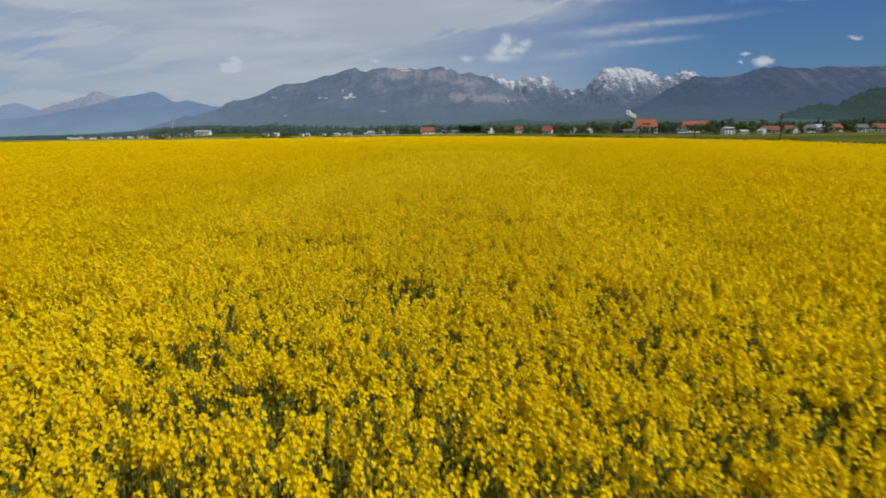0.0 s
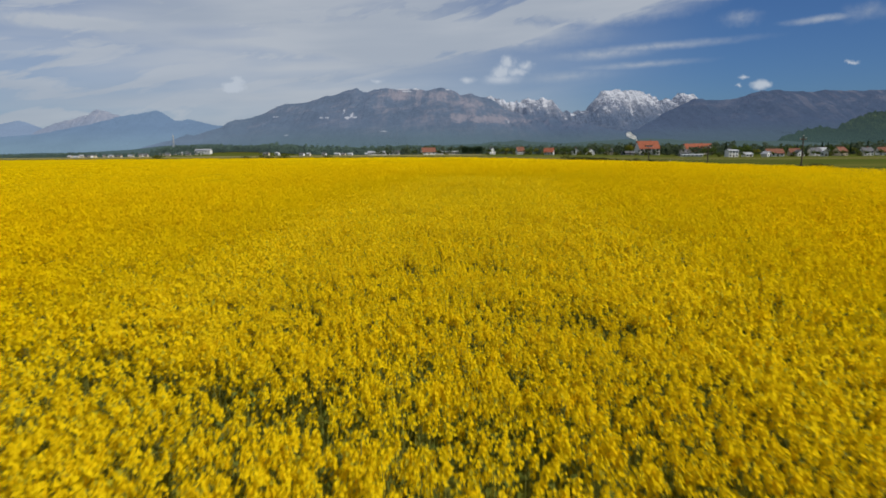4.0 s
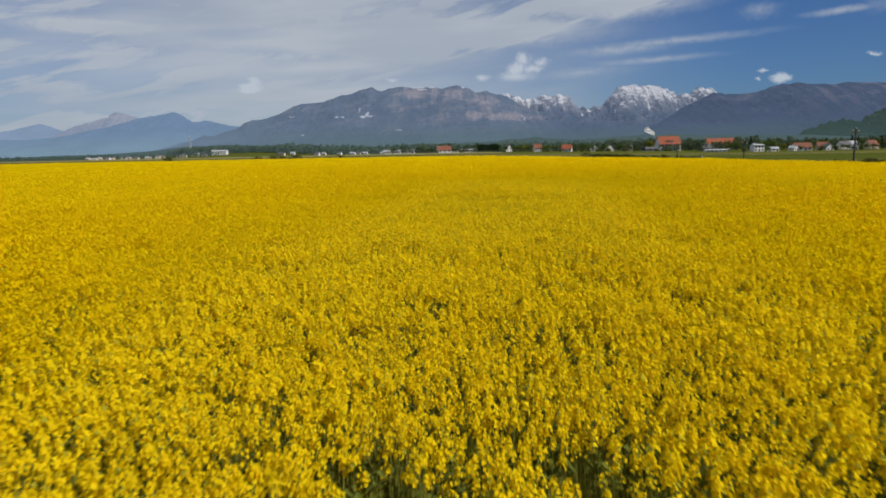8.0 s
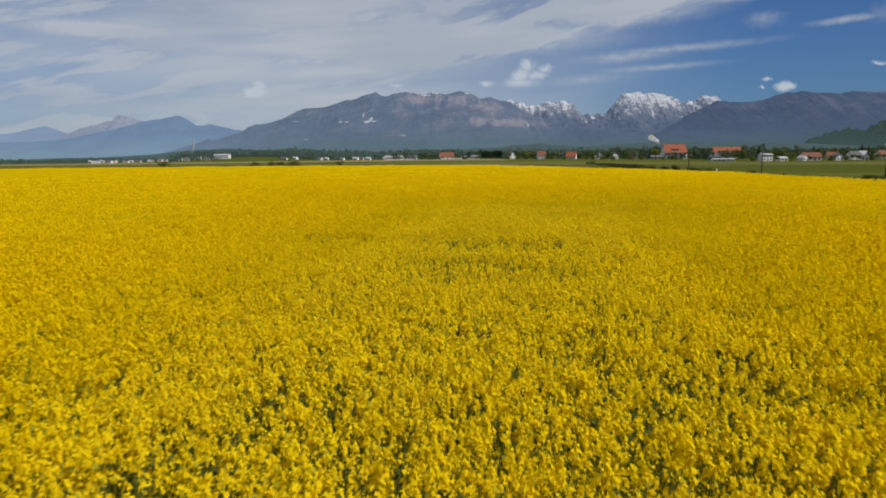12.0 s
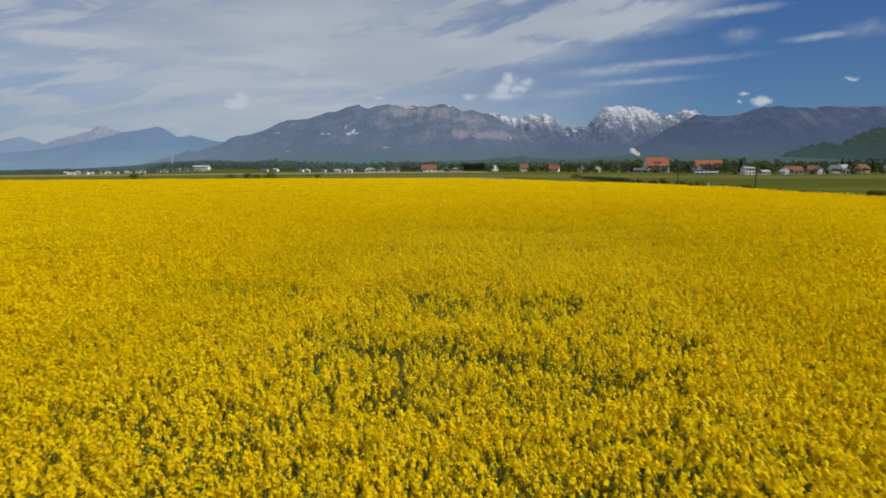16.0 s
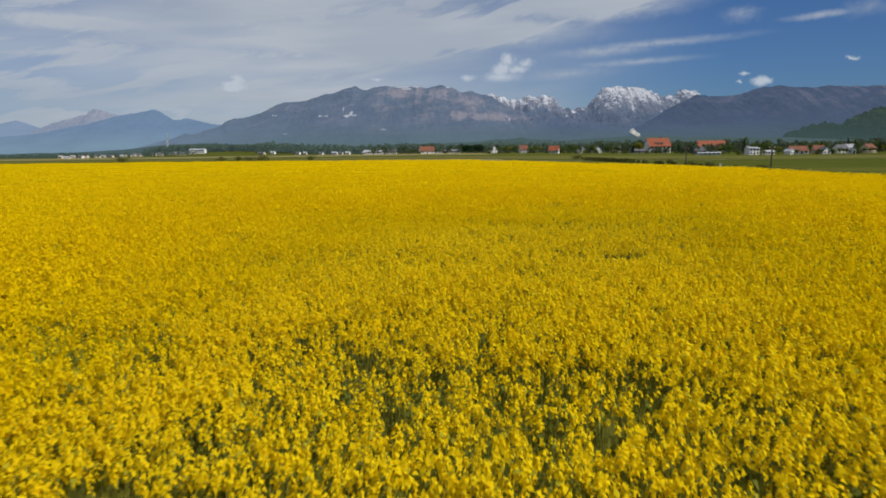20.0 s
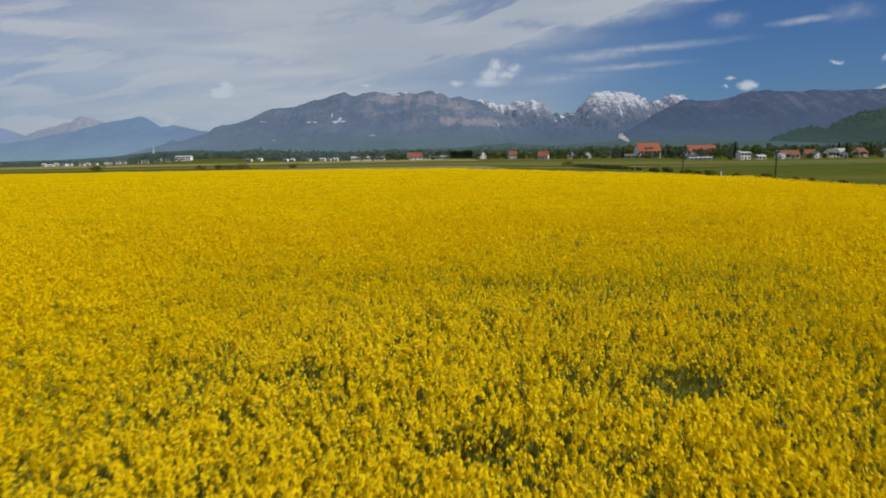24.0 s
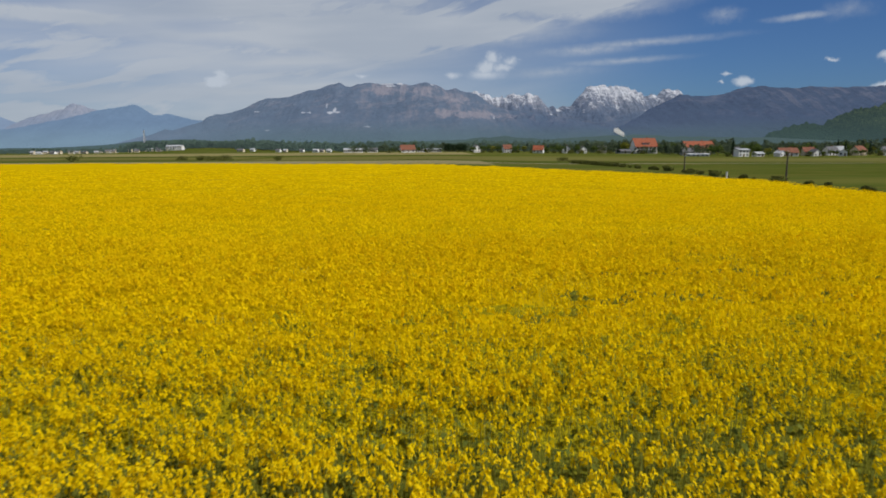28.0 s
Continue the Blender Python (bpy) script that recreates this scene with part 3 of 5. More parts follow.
def scar():
    """A bare limestone face above the village."""
    n = 14
    u, v = np.meshgrid(np.linspace(-1, 1, n), np.linspace(0, 1, n), indexing="ij")
    tilt = 1 - 0.55 * v
    x = 459 + 13 * u * tilt - 6 * v
    z = 23 + 17 * v * (1 - 0.35 * np.abs(u + 0.3)) - 6 * u * (v < 0.4)
    y = 1540 + 5 * v + 1.2 * rng.normal(size=u.shape)
    back = np.stack([x, y + 16, z], -1).reshape(-1, 3)
    verts = np.concatenate([np.stack([x, y, z], -1).reshape(-1, 3), back])
    f = grid_faces(n, n)
    tagged(new("rock_scar", fill_mesh("rock_scar", verts, np.concatenate([f, f[:, ::-1] + n * n]), M["scar"])), "bare pale limestone scar on the wooded slope", "rock", kind="structure")


scar()

# ---- rapeseed ----
PATH_X = lambda y: np.interp(y, (2, 12, 20, 30, 40, 48), (-0.1, -0.7, -0.4, 0.1, 1.4, 3.0))  # noqa: E731
# thin places in the crop, drawn out along the drill rows: x, y, half-length, half-width, strength
THIN = []
THIN += [(-1.4, 7.8, 0.49, 0.17, 0.38), (-1.3, 6.3, 0.50, 0.24, 0.75), (-2.2, 7.2, 0.38, 0.54, 0.34), (-1.7, 6.2, 0.16, 0.27, 0.85), (0.8, 6.5, 0.19, 0.16, 0.65), (0.3, 6.5, 0.14, 0.20, 0.38),
         (-0.1, 7.1, 0.12, 0.33, 0.38), (-0.3, 5.7, 0.15, 0.16, 0.38), (0.9, 5.5, 0.16, 0.27, 0.76), (-2.3, 6.1, 0.13, 0.17, 0.30), (0.7, 8.1, 0.39, 0.23, 0.30), (-0.5, 9.8, 0.28, 0.59, 1.00),
         (0.7, 9.6, 0.13, 0.25, 0.76), (2.0, 9.0, 0.38, 0.40, 0.95), (2.3, 8.9, 0.23, 0.18, 0.65), (-1.0, 9.6, 0.16, 0.32, 0.30), (0.0, 9.7, 0.22, 0.53, 0.34), (-2.6, 8.7, 0.27, 0.22, 0.38)]
THIN += [(-1.1, 8.4, 0.25, 0.16, 0.38), (-1.6, 8.2, 0.16, 0.17, 0.38), (-3.6, 11.9, 0.47, 0.80, 0.23), (-0.4, 8.1, 0.15, 0.19, 0.34), (-1.2, 19.0, 0.28, 0.47, 0.80), (0.2, 19.1, 0.42, 0.58, 0.75),
         (1.0, 18.4, 0.25, 0.31, 0.65), (-2.5, 20.1, 0.49, 0.31, 0.38), (-4.1, 18.1, 0.36, 0.27, 0.38), (-2.8, 17.6, 0.16, 0.22, 0.38), (0.4, 17.5, 0.21, 0.21, 0.38), (0.7, 17.1, 0.15, 0.19, 0.65),
         (-2.9, 16.9, 0.23, 0.17, 0.38), (0.3, 22.0, 0.40, 0.59, 0.23), (4.3, 21.3, 0.56, 0.68, 0.38), (-1.2, 16.9, 0.12, 0.16, 0.65), (-4.2, 26.1, 0.27, 0.31, 0.80), (-1.8, 25.5, 0.33, 0.32, 0.65)]
THIN += [(0.6, 24.8, 0.15, 0.55, 0.80), (0.1, 24.6, 0.44, 0.41, 0.38), (2.5, 23.6, 0.31, 0.37, 0.90), (3.3, 23.7, 0.19, 0.62, 0.76), (-1.5, 23.6, 0.38, 0.30, 0.76), (-1.0, 23.2, 0.18, 0.33, 0.76),
         (-2.0, 24.1, 0.20, 0.35, 0.38), (-0.5, 23.3, 0.18, 0.16, 0.38), (0.5, 22.8, 0.22, 0.23, 0.38), (-1.9, 22.1, 0.28, 0.25, 0.76), (-1.3, 22.1, 0.28, 0.16, 0.65), (0.8, 40.9, 1.88, 1.20, 0.34),
         (2.4, 40.9, 0.56, 0.85, 0.30), (1.3, 30.8, 0.16, 0.38, 0.80), (1.6, 30.3, 0.44, 0.50, 0.41), (-1.7, 30.8, 0.12, 0.23, 0.80), (3.4, 30.0, 0.12, 0.38, 0.76), (4.0, 30.8, 0.16, 0.23, 0.65)]
THIN += [(0.6, 30.3, 0.22, 0.33, 0.30), (-2.3, 39.0, 0.37, 0.32, 0.80), (-1.5, 38.5, 0.34, 0.29, 0.80), (-0.9, 37.9, 0.48, 0.41, 0.95), (-0.1, 38.2, 0.67, 0.56, 0.41), (0.3, 37.6, 0.54, 0.42, 0.95),
         (1.0, 37.4, 0.45, 0.32, 1.00), (1.4, 37.1, 0.29, 0.25, 0.76), (2.2, 36.8, 0.27, 0.30, 0.80), (3.9, 38.0, 0.29, 0.53, 0.76), (-0.2, 41.8, 0.73, 1.20, 0.38), (1.4, 43.2, 0.82, 0.90, 0.34),
         (2.2, 40.9, 0.45, 1.20, 0.41), (-4.0, 38.4, 0.51, 0.58, 0.34), (-3.4, 37.1, 0.28, 0.32, 0.38), (-0.6, 35.8, 0.29, 0.27, 0.41), (-0.1, 35.4, 0.12, 0.18, 0.76), (5.2, 40.0, 0.62, 0.85, 0.38)]
THIN += [(2.1, 38.5, 0.35, 0.48, 0.34), (0.7, 36.0, 0.12, 0.17, 0.38), (-1.0, 43.4, 0.13, 0.51, 0.80), (1.6, 43.3, 0.35, 0.62, 0.41), (-0.1, 43.8, 0.14, 0.29, 0.76), (-0.5, 42.1, 0.30, 0.46, 0.80),
         (0.2, 41.6, 0.35, 0.39, 0.41), (-0.5, 40.9, 0.19, 0.25, 0.38), (1.1, 41.6, 0.41, 0.31, 0.38), (2.5, 40.7, 0.30, 0.35, 0.85), (1.5, 40.9, 0.31, 0.37, 0.38), (0.0, 40.5, 0.23, 0.43, 0.65),
         (2.1, 39.9, 0.13, 0.34, 0.80), (1.4, 39.9, 0.21, 0.26, 0.76), (5.5, 43.3, 0.13, 1.01, 0.38), (-1.6, 39.9, 0.31, 0.26, 0.38), (-1.7, 41.5, 0.34, 0.62, 0.26), (9.8, 50.9, 1.35, 1.20, 0.30)]
THIN += [(-9.1, 63.6, 2.29, 0.86, 0.38), (-1.4, 59.9, 1.89, 0.59, 0.38), (5.0, 56.9, 1.89, 0.54, 0.41), (8.5, 56.2, 1.80, 0.49, 0.75), (10.5, 54.9, 0.82, 0.50, 0.65), (-5.0, 52.5, 0.55, 0.33, 0.65),
         (-1.8, 50.8, 0.46, 0.28, 0.65), (-0.4, 50.2, 0.34, 0.30, 0.90), (0.3, 49.7, 0.12, 0.35, 0.76), (3.9, 52.8, 0.34, 0.36, 0.90), (2.6, 53.1, 0.23, 0.37, 0.65), (1.4, 49.9, 0.83, 0.47, 0.34),
         (2.9, 49.8, 0.66, 0.46, 0.30), (5.0, 50.5, 1.07, 1.07, 0.30), (4.1, 49.6, 0.63, 0.43, 0.38), (6.0, 49.8, 0.65, 0.73, 0.41), (4.9, 49.2, 0.75, 0.46, 0.38), (-0.6, 51.9, 0.52, 0.59, 0.38)]
THIN += [(2.4, 49.2, 0.23, 0.31, 0.65), (-1.1, 59.8, 0.79, 0.42, 0.38), (0.6, 59.1, 0.75, 0.34, 0.65), (2.2, 58.2, 0.57, 0.32, 0.65), (4.2, 57.0, 0.51, 0.64, 0.38), (6.2, 57.1, 0.41, 0.51, 0.70),
         (6.7, 56.0, 0.46, 0.41, 0.76), (8.2, 56.4, 0.28, 0.44, 0.76), (8.5, 55.6, 0.52, 0.36, 0.65), (2.2, 54.7, 0.38, 0.17, 0.65), (-0.9, 67.0, 2.50, 0.64, 0.38), (12.2, 68.1, 1.76, 0.96, 0.65),
         (6.2, 63.6, 0.86, 0.44, 0.65), (6.8, 61.3, 0.89, 0.65, 0.38), (-2.4, 56.9, 0.40, 0.30, 0.38), (-1.8, 55.3, 0.17, 0.21, 0.65), (1.9, 54.0, 0.12, 0.30, 0.65)]


def lattice_noise(x, y, cell_x, cell_y, seed):
    """Smooth random field with cells of that size."""
    table = np.random.default_rng(seed).random((256, 256))
    u, v = x / cell_x + 71.3, y / cell_y + 37.7
    i, j = np.floor(u).astype(int), np.floor(v).astype(int)
    a, b = u - i, v - j
    a, b = a * a * (3 - 2 * a), b * b * (3 - 2 * b)
    t = lambda p, q: table[p % 256, q % 256]  # noqa: E731
    return (t(i, j) * (1 - a) + t(i + 1, j) * a) * (1 - b) + (t(i, j + 1) * (1 - a) + t(i + 1, j + 1) * a) * b


def thinness(x, y):
    """0 where the crop is dense, 1 where it has failed. The drill rows run half-right across the field."""
    out = np.zeros_like(x)
    ragged = 0.7 + 0.9 * lattice_noise(x, y, 0.28, 0.28, 14)
    for cx, cy, rx, ry, strong in THIN:
        close = (np.abs(x - cx) < 3 * rx) & (np.abs(y - cy) < 3 * ry + 1.4 * rx)
        if close.any():
            dx, dy = x[close] - cx, y[close] - cy
            near = ((dx / rx) ** 2 + ((dy + 0.4 * dx) / ry) ** 2) * ragged[close]
            out[close] = np.maximum(out[close], np.clip(strong * 1.6 * np.exp(-near * 0.95), 0, strong))
    spots = 0.5 * lattice_noise(x, y, 0.55, 0.45, 11) + 0.5 * lattice_noise(x, y, 0.2, 0.2, 12)
    bands = lattice_noise(0.9 * x - 0.43 * y, y + 0.48 * x, 4.2, 0.6, 13)
    lines = lattice_noise(0.9 * x - 0.43 * y, y + 0.46 * x, 9.0, 0.6, 15)
    sparse = 0.62 * np.exp(-((x - 4.6) / 3.0) ** 2 - ((y - 49.6 + 0.3 * (x - 4.6)) / 1.5) ** 2)
    sparse = np.maximum(sparse, (0.24 + 0.14 * smooth(x + 0.35 * (y - 55), 0.0, 9.0)) * smooth(y, 44, 50) * (1 - smooth(y, 60, 76)))
    sparse = np.maximum(sparse, 0.2 * (1 - smooth(y, 7.0, 11.0)))
    out = np.maximum(out, np.maximum(0.62 * smooth(lines, 0.7, 0.82) * smooth(y, 44, 52), sparse * (0.5 + lattice_noise(x, y, 0.4, 0.4, 16))))
    return np.clip(np.maximum(out, 0.3 * smooth(spots, 0.6, 0.82) * (1 + 0.8 * smooth(y, 40, 50)) + (0.4 + 0.15 * smooth(y, 40, 50)) * smooth(bands, 0.7, 0.92)), 0, 1)


def reach(x, y):
    """How near the walk along the middle of the field passes, counting only what lies ahead."""
    floor = np.interp(y, (4.5, 10, 16, 20, 24, 30, 36, 42, 48, 54), (2.6, 2.9, 3.2, 3.2, 3.9, 4.2, 4.0, 4.1, 4.8, 5.2))
    return np.maximum(np.maximum(np.abs(x - PATH_X(np.clip(y - 4, 2, 48))) / 0.7, floor), y - 48.5)


def scatter(x0, x1, y0, y1, per_m2, near, far):
    n = int((x1 - x0) * (y1 - y0) * per_m2)
    x, y = rng.uniform(x0, x1, n), rng.uniform(y0, y1, n)
    d = reach(x, y)
    soft = d * rng.uniform(0.8, 1.22, n)
    keep = (soft >= near) & (soft < far) & (y - d > 0.5) & in_field(x, y)
    return x[keep], y[keep]


def canopy_height(x, y):
    """Height of the flowering tops: a gently uneven stand about 1.1 m tall."""
    return 1.08 + 0.16 * (lattice_noise(x, y, 1.6, 1.6, 21) - 0.5) + 0.14 * (lattice_noise(x, y, 7, 7, 22) - 0.5)


def flower_heads(count, florets, radius, tall, size, corners=4, lift=0.7):
    """Templates of a raceme: open florets round a tapering spike, each with that many corners."""
    out = np.zeros((count, florets * corners, 3))
    r = np.random.default_rng(count * 100 + florets)
    for k in range(count):
        for f in range(florets):
            turn, rise = f * 2.4 + r.uniform(-0.5, 0.5), (f + r.uniform(0.1, 0.9)) / florets
            wide = radius * (1.05 - 0.7 * rise)
            c = np.array([math.cos(turn) * wide, math.sin(turn) * wide, (rise - 0.75) * tall])
            n = np.array([math.cos(turn), math.sin(turn), lift + rise]) + r.normal(size=3) * 0.3
            n /= np.linalg.norm(n)
            a = np.cross(n, r.normal(size=3))
            a /= np.linalg.norm(a)
            b = np.cross(n, a)
            s = size * r.uniform(0.75, 1.25) * 0.5
            for q in range(corners):
                w = 2 * math.pi * q / corners
                out[k, f * corners + q] = c + (s * (math.cos(w) * a + math.sin(w) * b) + (0.25 * s if q % 2 else -0.25 * s) * n) * np.array([0.9, 0.9, 1.35])
    return out


def plants(x, y, heads, wide=0.08, deep=0.14):
    """Tops of whole plants: a leading raceme and lower side shoots round it. Gives the place and height of each raceme."""
    thin = thinness(x, y)
    keep = rng.random(len(x)) > np.minimum(thin * 1.2, 0.98)
    x, y, thin = x[keep], y[keep], thin[keep]
    n = len(x)
    tall = canopy_height(x, y) + land(x, y) + 0.04 * rng.normal(size=n) - 0.2 * thin * rng.random(n)
    turn = rng.uniform(0, 2 * math.pi, (n, heads))
    out = wide * np.sqrt(rng.random((n, heads)))
    out[:, 0] *= 0.15
    drop = 0.5 * out + deep * rng.random((n, heads)) ** 2
    drop[:, 0] = 0.0
    hx, hy, hz = x[:, None] + np.cos(turn) * out, y[:, None] + np.sin(turn) * out, tall[:, None] - drop
    return hx.ravel(), hy.ravel(), hz.ravel()


def bloom_layer(name, label, x, y, z, templates, corners, parent, mat="petal"):
    n = len(x)
    pick, yaw, big = rng.integers(0, len(templates), n), rng.uniform(0, 2 * math.pi, n), rng.uniform(0.75, 1.25, n)
    shape = templates[pick] * big[:, None, None]
    c, s = np.cos(yaw)[:, None], np.sin(yaw)[:, None]
    verts = np.stack([shape[..., 0] * c - shape[..., 1] * s + x[:, None], shape[..., 0] * s + shape[..., 1] * c + y[:, None], shape[..., 2] + z[:, None]], -1)
    faces = np.arange(n * templates.shape[1], dtype=np.int32).reshape(-1, corners)
    stuff_part(name, fill_mesh(name, verts.reshape(-1, 3), faces, M[mat]), parent, label, "stuff")


def stem_layer(name, label, x, y, z, wide, parent, bottom=0.25):
    """Stalks: narrow tapering blades, leaning a little, from the ground leaves to the flowers."""
    n = len(x)
    yaw = rng.uniform(0, math.pi, n)
    dx, dy = np.cos(yaw) * wide, np.sin(yaw) * wide
    lx, ly = rng.normal(size=n) * 0.04, rng.normal(size=n) * 0.04
    low = np.full(n, bottom)
    verts = np.stack([np.stack([x - dx + lx, y - dy + ly, low], -1), np.stack([x + dx + lx, y + dy + ly, low], -1), np.stack([x, y, z], -1)], 1)
    stuff_part(name, fill_mesh(name, verts.reshape(-1, 3), np.arange(n * 3, dtype=np.int32).reshape(-1, 3), M["stem"]), parent, label, "stuff")


def leaf_layer(name, label, x, y, low, high, size, parent):
    """Drooping leaves: two quads folded at the middle."""
    n = len(x)
    yaw, z = rng.uniform(0, 2 * math.pi, n), rng.uniform(low, high, n)
    length, wide, droop = size * rng.uniform(0.6, 1.3, n), size * rng.uniform(0.12, 0.3, n), rng.uniform(-0.25, 0.6, n)
    c, s = np.cos(yaw), np.sin(yaw)
    at = lambda along, across, up: np.stack([x + c * along - s * across, y + s * along + c * across, z + up], -1)  # noqa: E731
    verts = np.stack([at(0, -wide * 0.3, 0 * z), at(0, wide * 0.3, 0 * z), at(length * 0.5, wide, length * (0.3 - droop * 0.2)), at(length * 0.5, -wide, length * (0.3 - droop * 0.2)),
                      at(length, wide * 0.4, -droop * length * 0.4), at(length, -wide * 0.4, -droop * length * 0.4)], 1)
    base = (np.arange(n) * 6)[:, None]
    faces = np.concatenate([base + np.array([0, 1, 2, 3]), base + np.array([3, 2, 4, 5])])
    stuff_part(name, fill_mesh(name, verts.reshape(-1, 3), faces, M["leaf"]), parent, label, "stuff")


def sheet(name, label, mat, x, y, height, parent, near=0.0, far=1e9, rest=None, gaps=False):
    """A canopy or undergrowth sheet over a grid, kept inside the field; rest: with the stand off to the sides of the walk, or without it; gaps: failed places show the ground leaves."""
    X, Y = np.meshgrid(x, y, indexing="ij")
    inside = in_field(X, Y)
    edge = np.minimum(X, field_right(Y))
    Z = height(edge, Y) + land(edge, Y)
    Z = np.where(inside, Z, 0.02)
    f = grid_faces(len(x), len(y))
    d = reach(X, Y).ravel()[f[:, 0]]
    aside = (Y.ravel()[f[:, 0]] - d) < 0.5
    ragged = d * (0.72 + 0.56 * lattice_noise(X, Y, 1.3, 1.1, 51).ravel()[f[:, 0]])
    zone = (ragged >= near) & (ragged < far)
    if rest is not None:
        zone = (zone & ~aside) | (aside & rest)
    keep = inside.ravel()[f].any(1) & zone
    verts = np.stack([edge, Y, Z], -1).reshape(-1, 3)
    if gaps:
        open_air = (Y.ravel()[f[:, 0]] < 78) & (np.abs(X.ravel()[f[:, 0]]) < 24)
        keep = keep & ~((thinness(X.ravel(), Y.ravel())[f].mean(1) > 0.82) & open_air & ~aside)
    stuff_part(name, fill_mesh(name, verts, f[keep], mat, True), parent, label, "stuff")


field = new("rapeseed_field")
tagged(field, "dense field of rapeseed in full yellow bloom with thin green gaps", "crop field")
sheet("undergrowth", "dark green stems and leaves below the flowers", M["under"], np.arange(-26, 30, 0.5), np.arange(0, 80, 0.5),
      lambda x, y: 0.28 + 0.22 * lattice_noise(x, y, 0.8, 0.8, 31) + 0.15 * smooth(reach(x, y), 8, 16), field)


def far_height(x, y):
    d = reach(x, y)
    grown = canopy_height(x, y) - 0.14 + 0.10 * (lattice_noise(x, y, 0.9, 0.9, 41) - 0.5) - 0.4 * thinness(x, y)
    d = d + 80 * smooth(0.5 - (y - d), -0.2, 1.5)
    return grown + 0.07 * smooth(d, 50, 75) - 0.17 * (1 - smooth(d, 16, 60)) - 0.06 * (1 - smooth(d, 7, 14)) - 0.34 * (1 - smooth(d, 6.5, 9.5))


fx = np.unique(np.concatenate([np.arange(-185, -60, 2.5), np.arange(-60, -16, 0.8), np.arange(-16, 18, 0.5), np.arange(18, 40.2, 0.8)]))
fy = np.unique(np.concatenate([np.arange(-58, 0, 3.0), np.arange(0, 110, 0.4), np.arange(110, 204.1, 1.0)]))
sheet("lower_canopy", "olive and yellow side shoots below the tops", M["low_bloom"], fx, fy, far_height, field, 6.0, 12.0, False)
sheet("canopy", "closed yellow canopy of the far crop", M["bloom"], fx, fy, far_height, field, 12.0, 1e9, True, True)

# racemes and stalks of the stand, plant by plant, coarser with distance from the walk
hx, hy, hz = plants(*scatter(-3.5, 2.5, 2, 26, 66, 0, 3.8), 3, 0.12)
bloom_layer("flower_heads", "yellow rapeseed racemes seen close", hx, hy, hz, flower_heads(24, 10, 0.03, 0.08, 0.034), 4, field)
stem_layer("stalks", "grey-green flowering stalks", hx, hy, hz - 0.02, 0.0055, field, 0.35)
gx2, gy2 = scatter(-6, 9, 2, 56, 420, 0, 6.5)
more = rng.random(len(gx2)) < 0.14 + 0.9 * thinness(gx2, gy2)
gx2, gy2 = gx2[more], gy2[more]
stem_layer("bare_stalks", "grey-green stalks standing in the gaps", gx2, gy2, 0.55 + 0.42 * rng.random(len(gx2)), 0.008, field, 0.25)
gx2, gy2 = scatter(-12, 16, 44, 76, 120, 6.5, 26.0)
more = rng.random(len(gx2)) < 1.2 * thinness(gx2, gy2) - 0.2
gx2, gy2 = gx2[more], gy2[more]
stem_layer("bare_stalks", "grey-green stalks standing in the gaps", gx2, gy2, 0.6 + 0.4 * rng.random(len(gx2)), 0.012, field, 0.25)
leaf_layer("leaves", "blue-green rapeseed leaves", *scatter(-3.5, 2.5, 2, 26, 150, 0, 3.8), 0.35, 0.82, 0.11, field)
hx, hy, hz = plants(*scatter(-3.5, 2.5, 2, 26, 110, 0, 3.8), 1, 0.06)
bloom_layer("side_shoots", "lower yellow flowers below the tops", hx, hy, hz - 0.12 - 0.2 * rng.random(len(hx)), flower_heads(24, 4, 0.03, 0.08, 0.038), 4, field)
hx, hy, hz = plants(*scatter(-6, 9, 2, 56, 140, 3.8, 6.5), 1, 0.06)
bloom_layer("side_shoots", "lower yellow flowers below the tops", hx, hy, hz - 0.10 - 0.2 * rng.random(len(hx)), flower_heads(24, 4, 0.03, 0.09, 0.056, 3), 3, field)
hx, hy, hz = plants(*scatter(-6, 9, 2, 56, 76, 3.8, 6.5), 3, 0.13)
bloom_layer("flower_heads", "yellow rapeseed racemes", hx, hy, hz, flower_heads(24, 7, 0.03, 0.085, 0.051, 3, 0.9), 3, field)
stem_layer("stalks", "grey-green flowering stalks", hx, hy, hz - 0.02, 0.006, field, 0.35)
leaf_layer("leaves", "blue-green rapeseed leaves", *scatter(-6, 9, 2, 56, 60, 3.8, 6.5), 0.35, 0.8, 0.14, field)
hx, hy, hz = plants(*scatter(-10, 13, 2, 62, 70, 6.5, 12.0), 3, 0.14, 0.34)
bloom_layer("flower_heads", "yellow rapeseed tops", hx, hy, hz, flower_heads(24, 5, 0.034, 0.105, 0.06, 3, 0.25), 3, field, "petal_far")
stem_layer("stalks", "grey-green flowering stalks", hx[::2], hy[::2], hz[::2] - 0.02, 0.007, field, 0.4)
leaf_layer("leaves", "blue-green rapeseed leaves", *scatter(-10, 13, 2, 62, 20, 6.5, 12.0), 0.45, 0.8, 0.15, field)
hx, hy, hz = plants(*scatter(-20, 23, 2, 74, 50, 12.0, 24.0), 2, 0.12, 0.3)
bloom_layer("flower_heads", "yellow rapeseed tops farther off", hx, hy, hz, flower_heads(24, 4, 0.042, 0.11, 0.085, 3, 0.4), 3, field, "petal_far")
hx, hy, hz = plants(*scatter(-38, 40, 2, 100, 40, 24.0, 48.0), 1, 0.14)
bloom_layer("flower_heads", "yellow rapeseed tops in the distance", hx, hy, hz, flower_heads(24, 3, 0.05, 0.1, 0.095, 3, 1.3), 3, field, "petal_far")
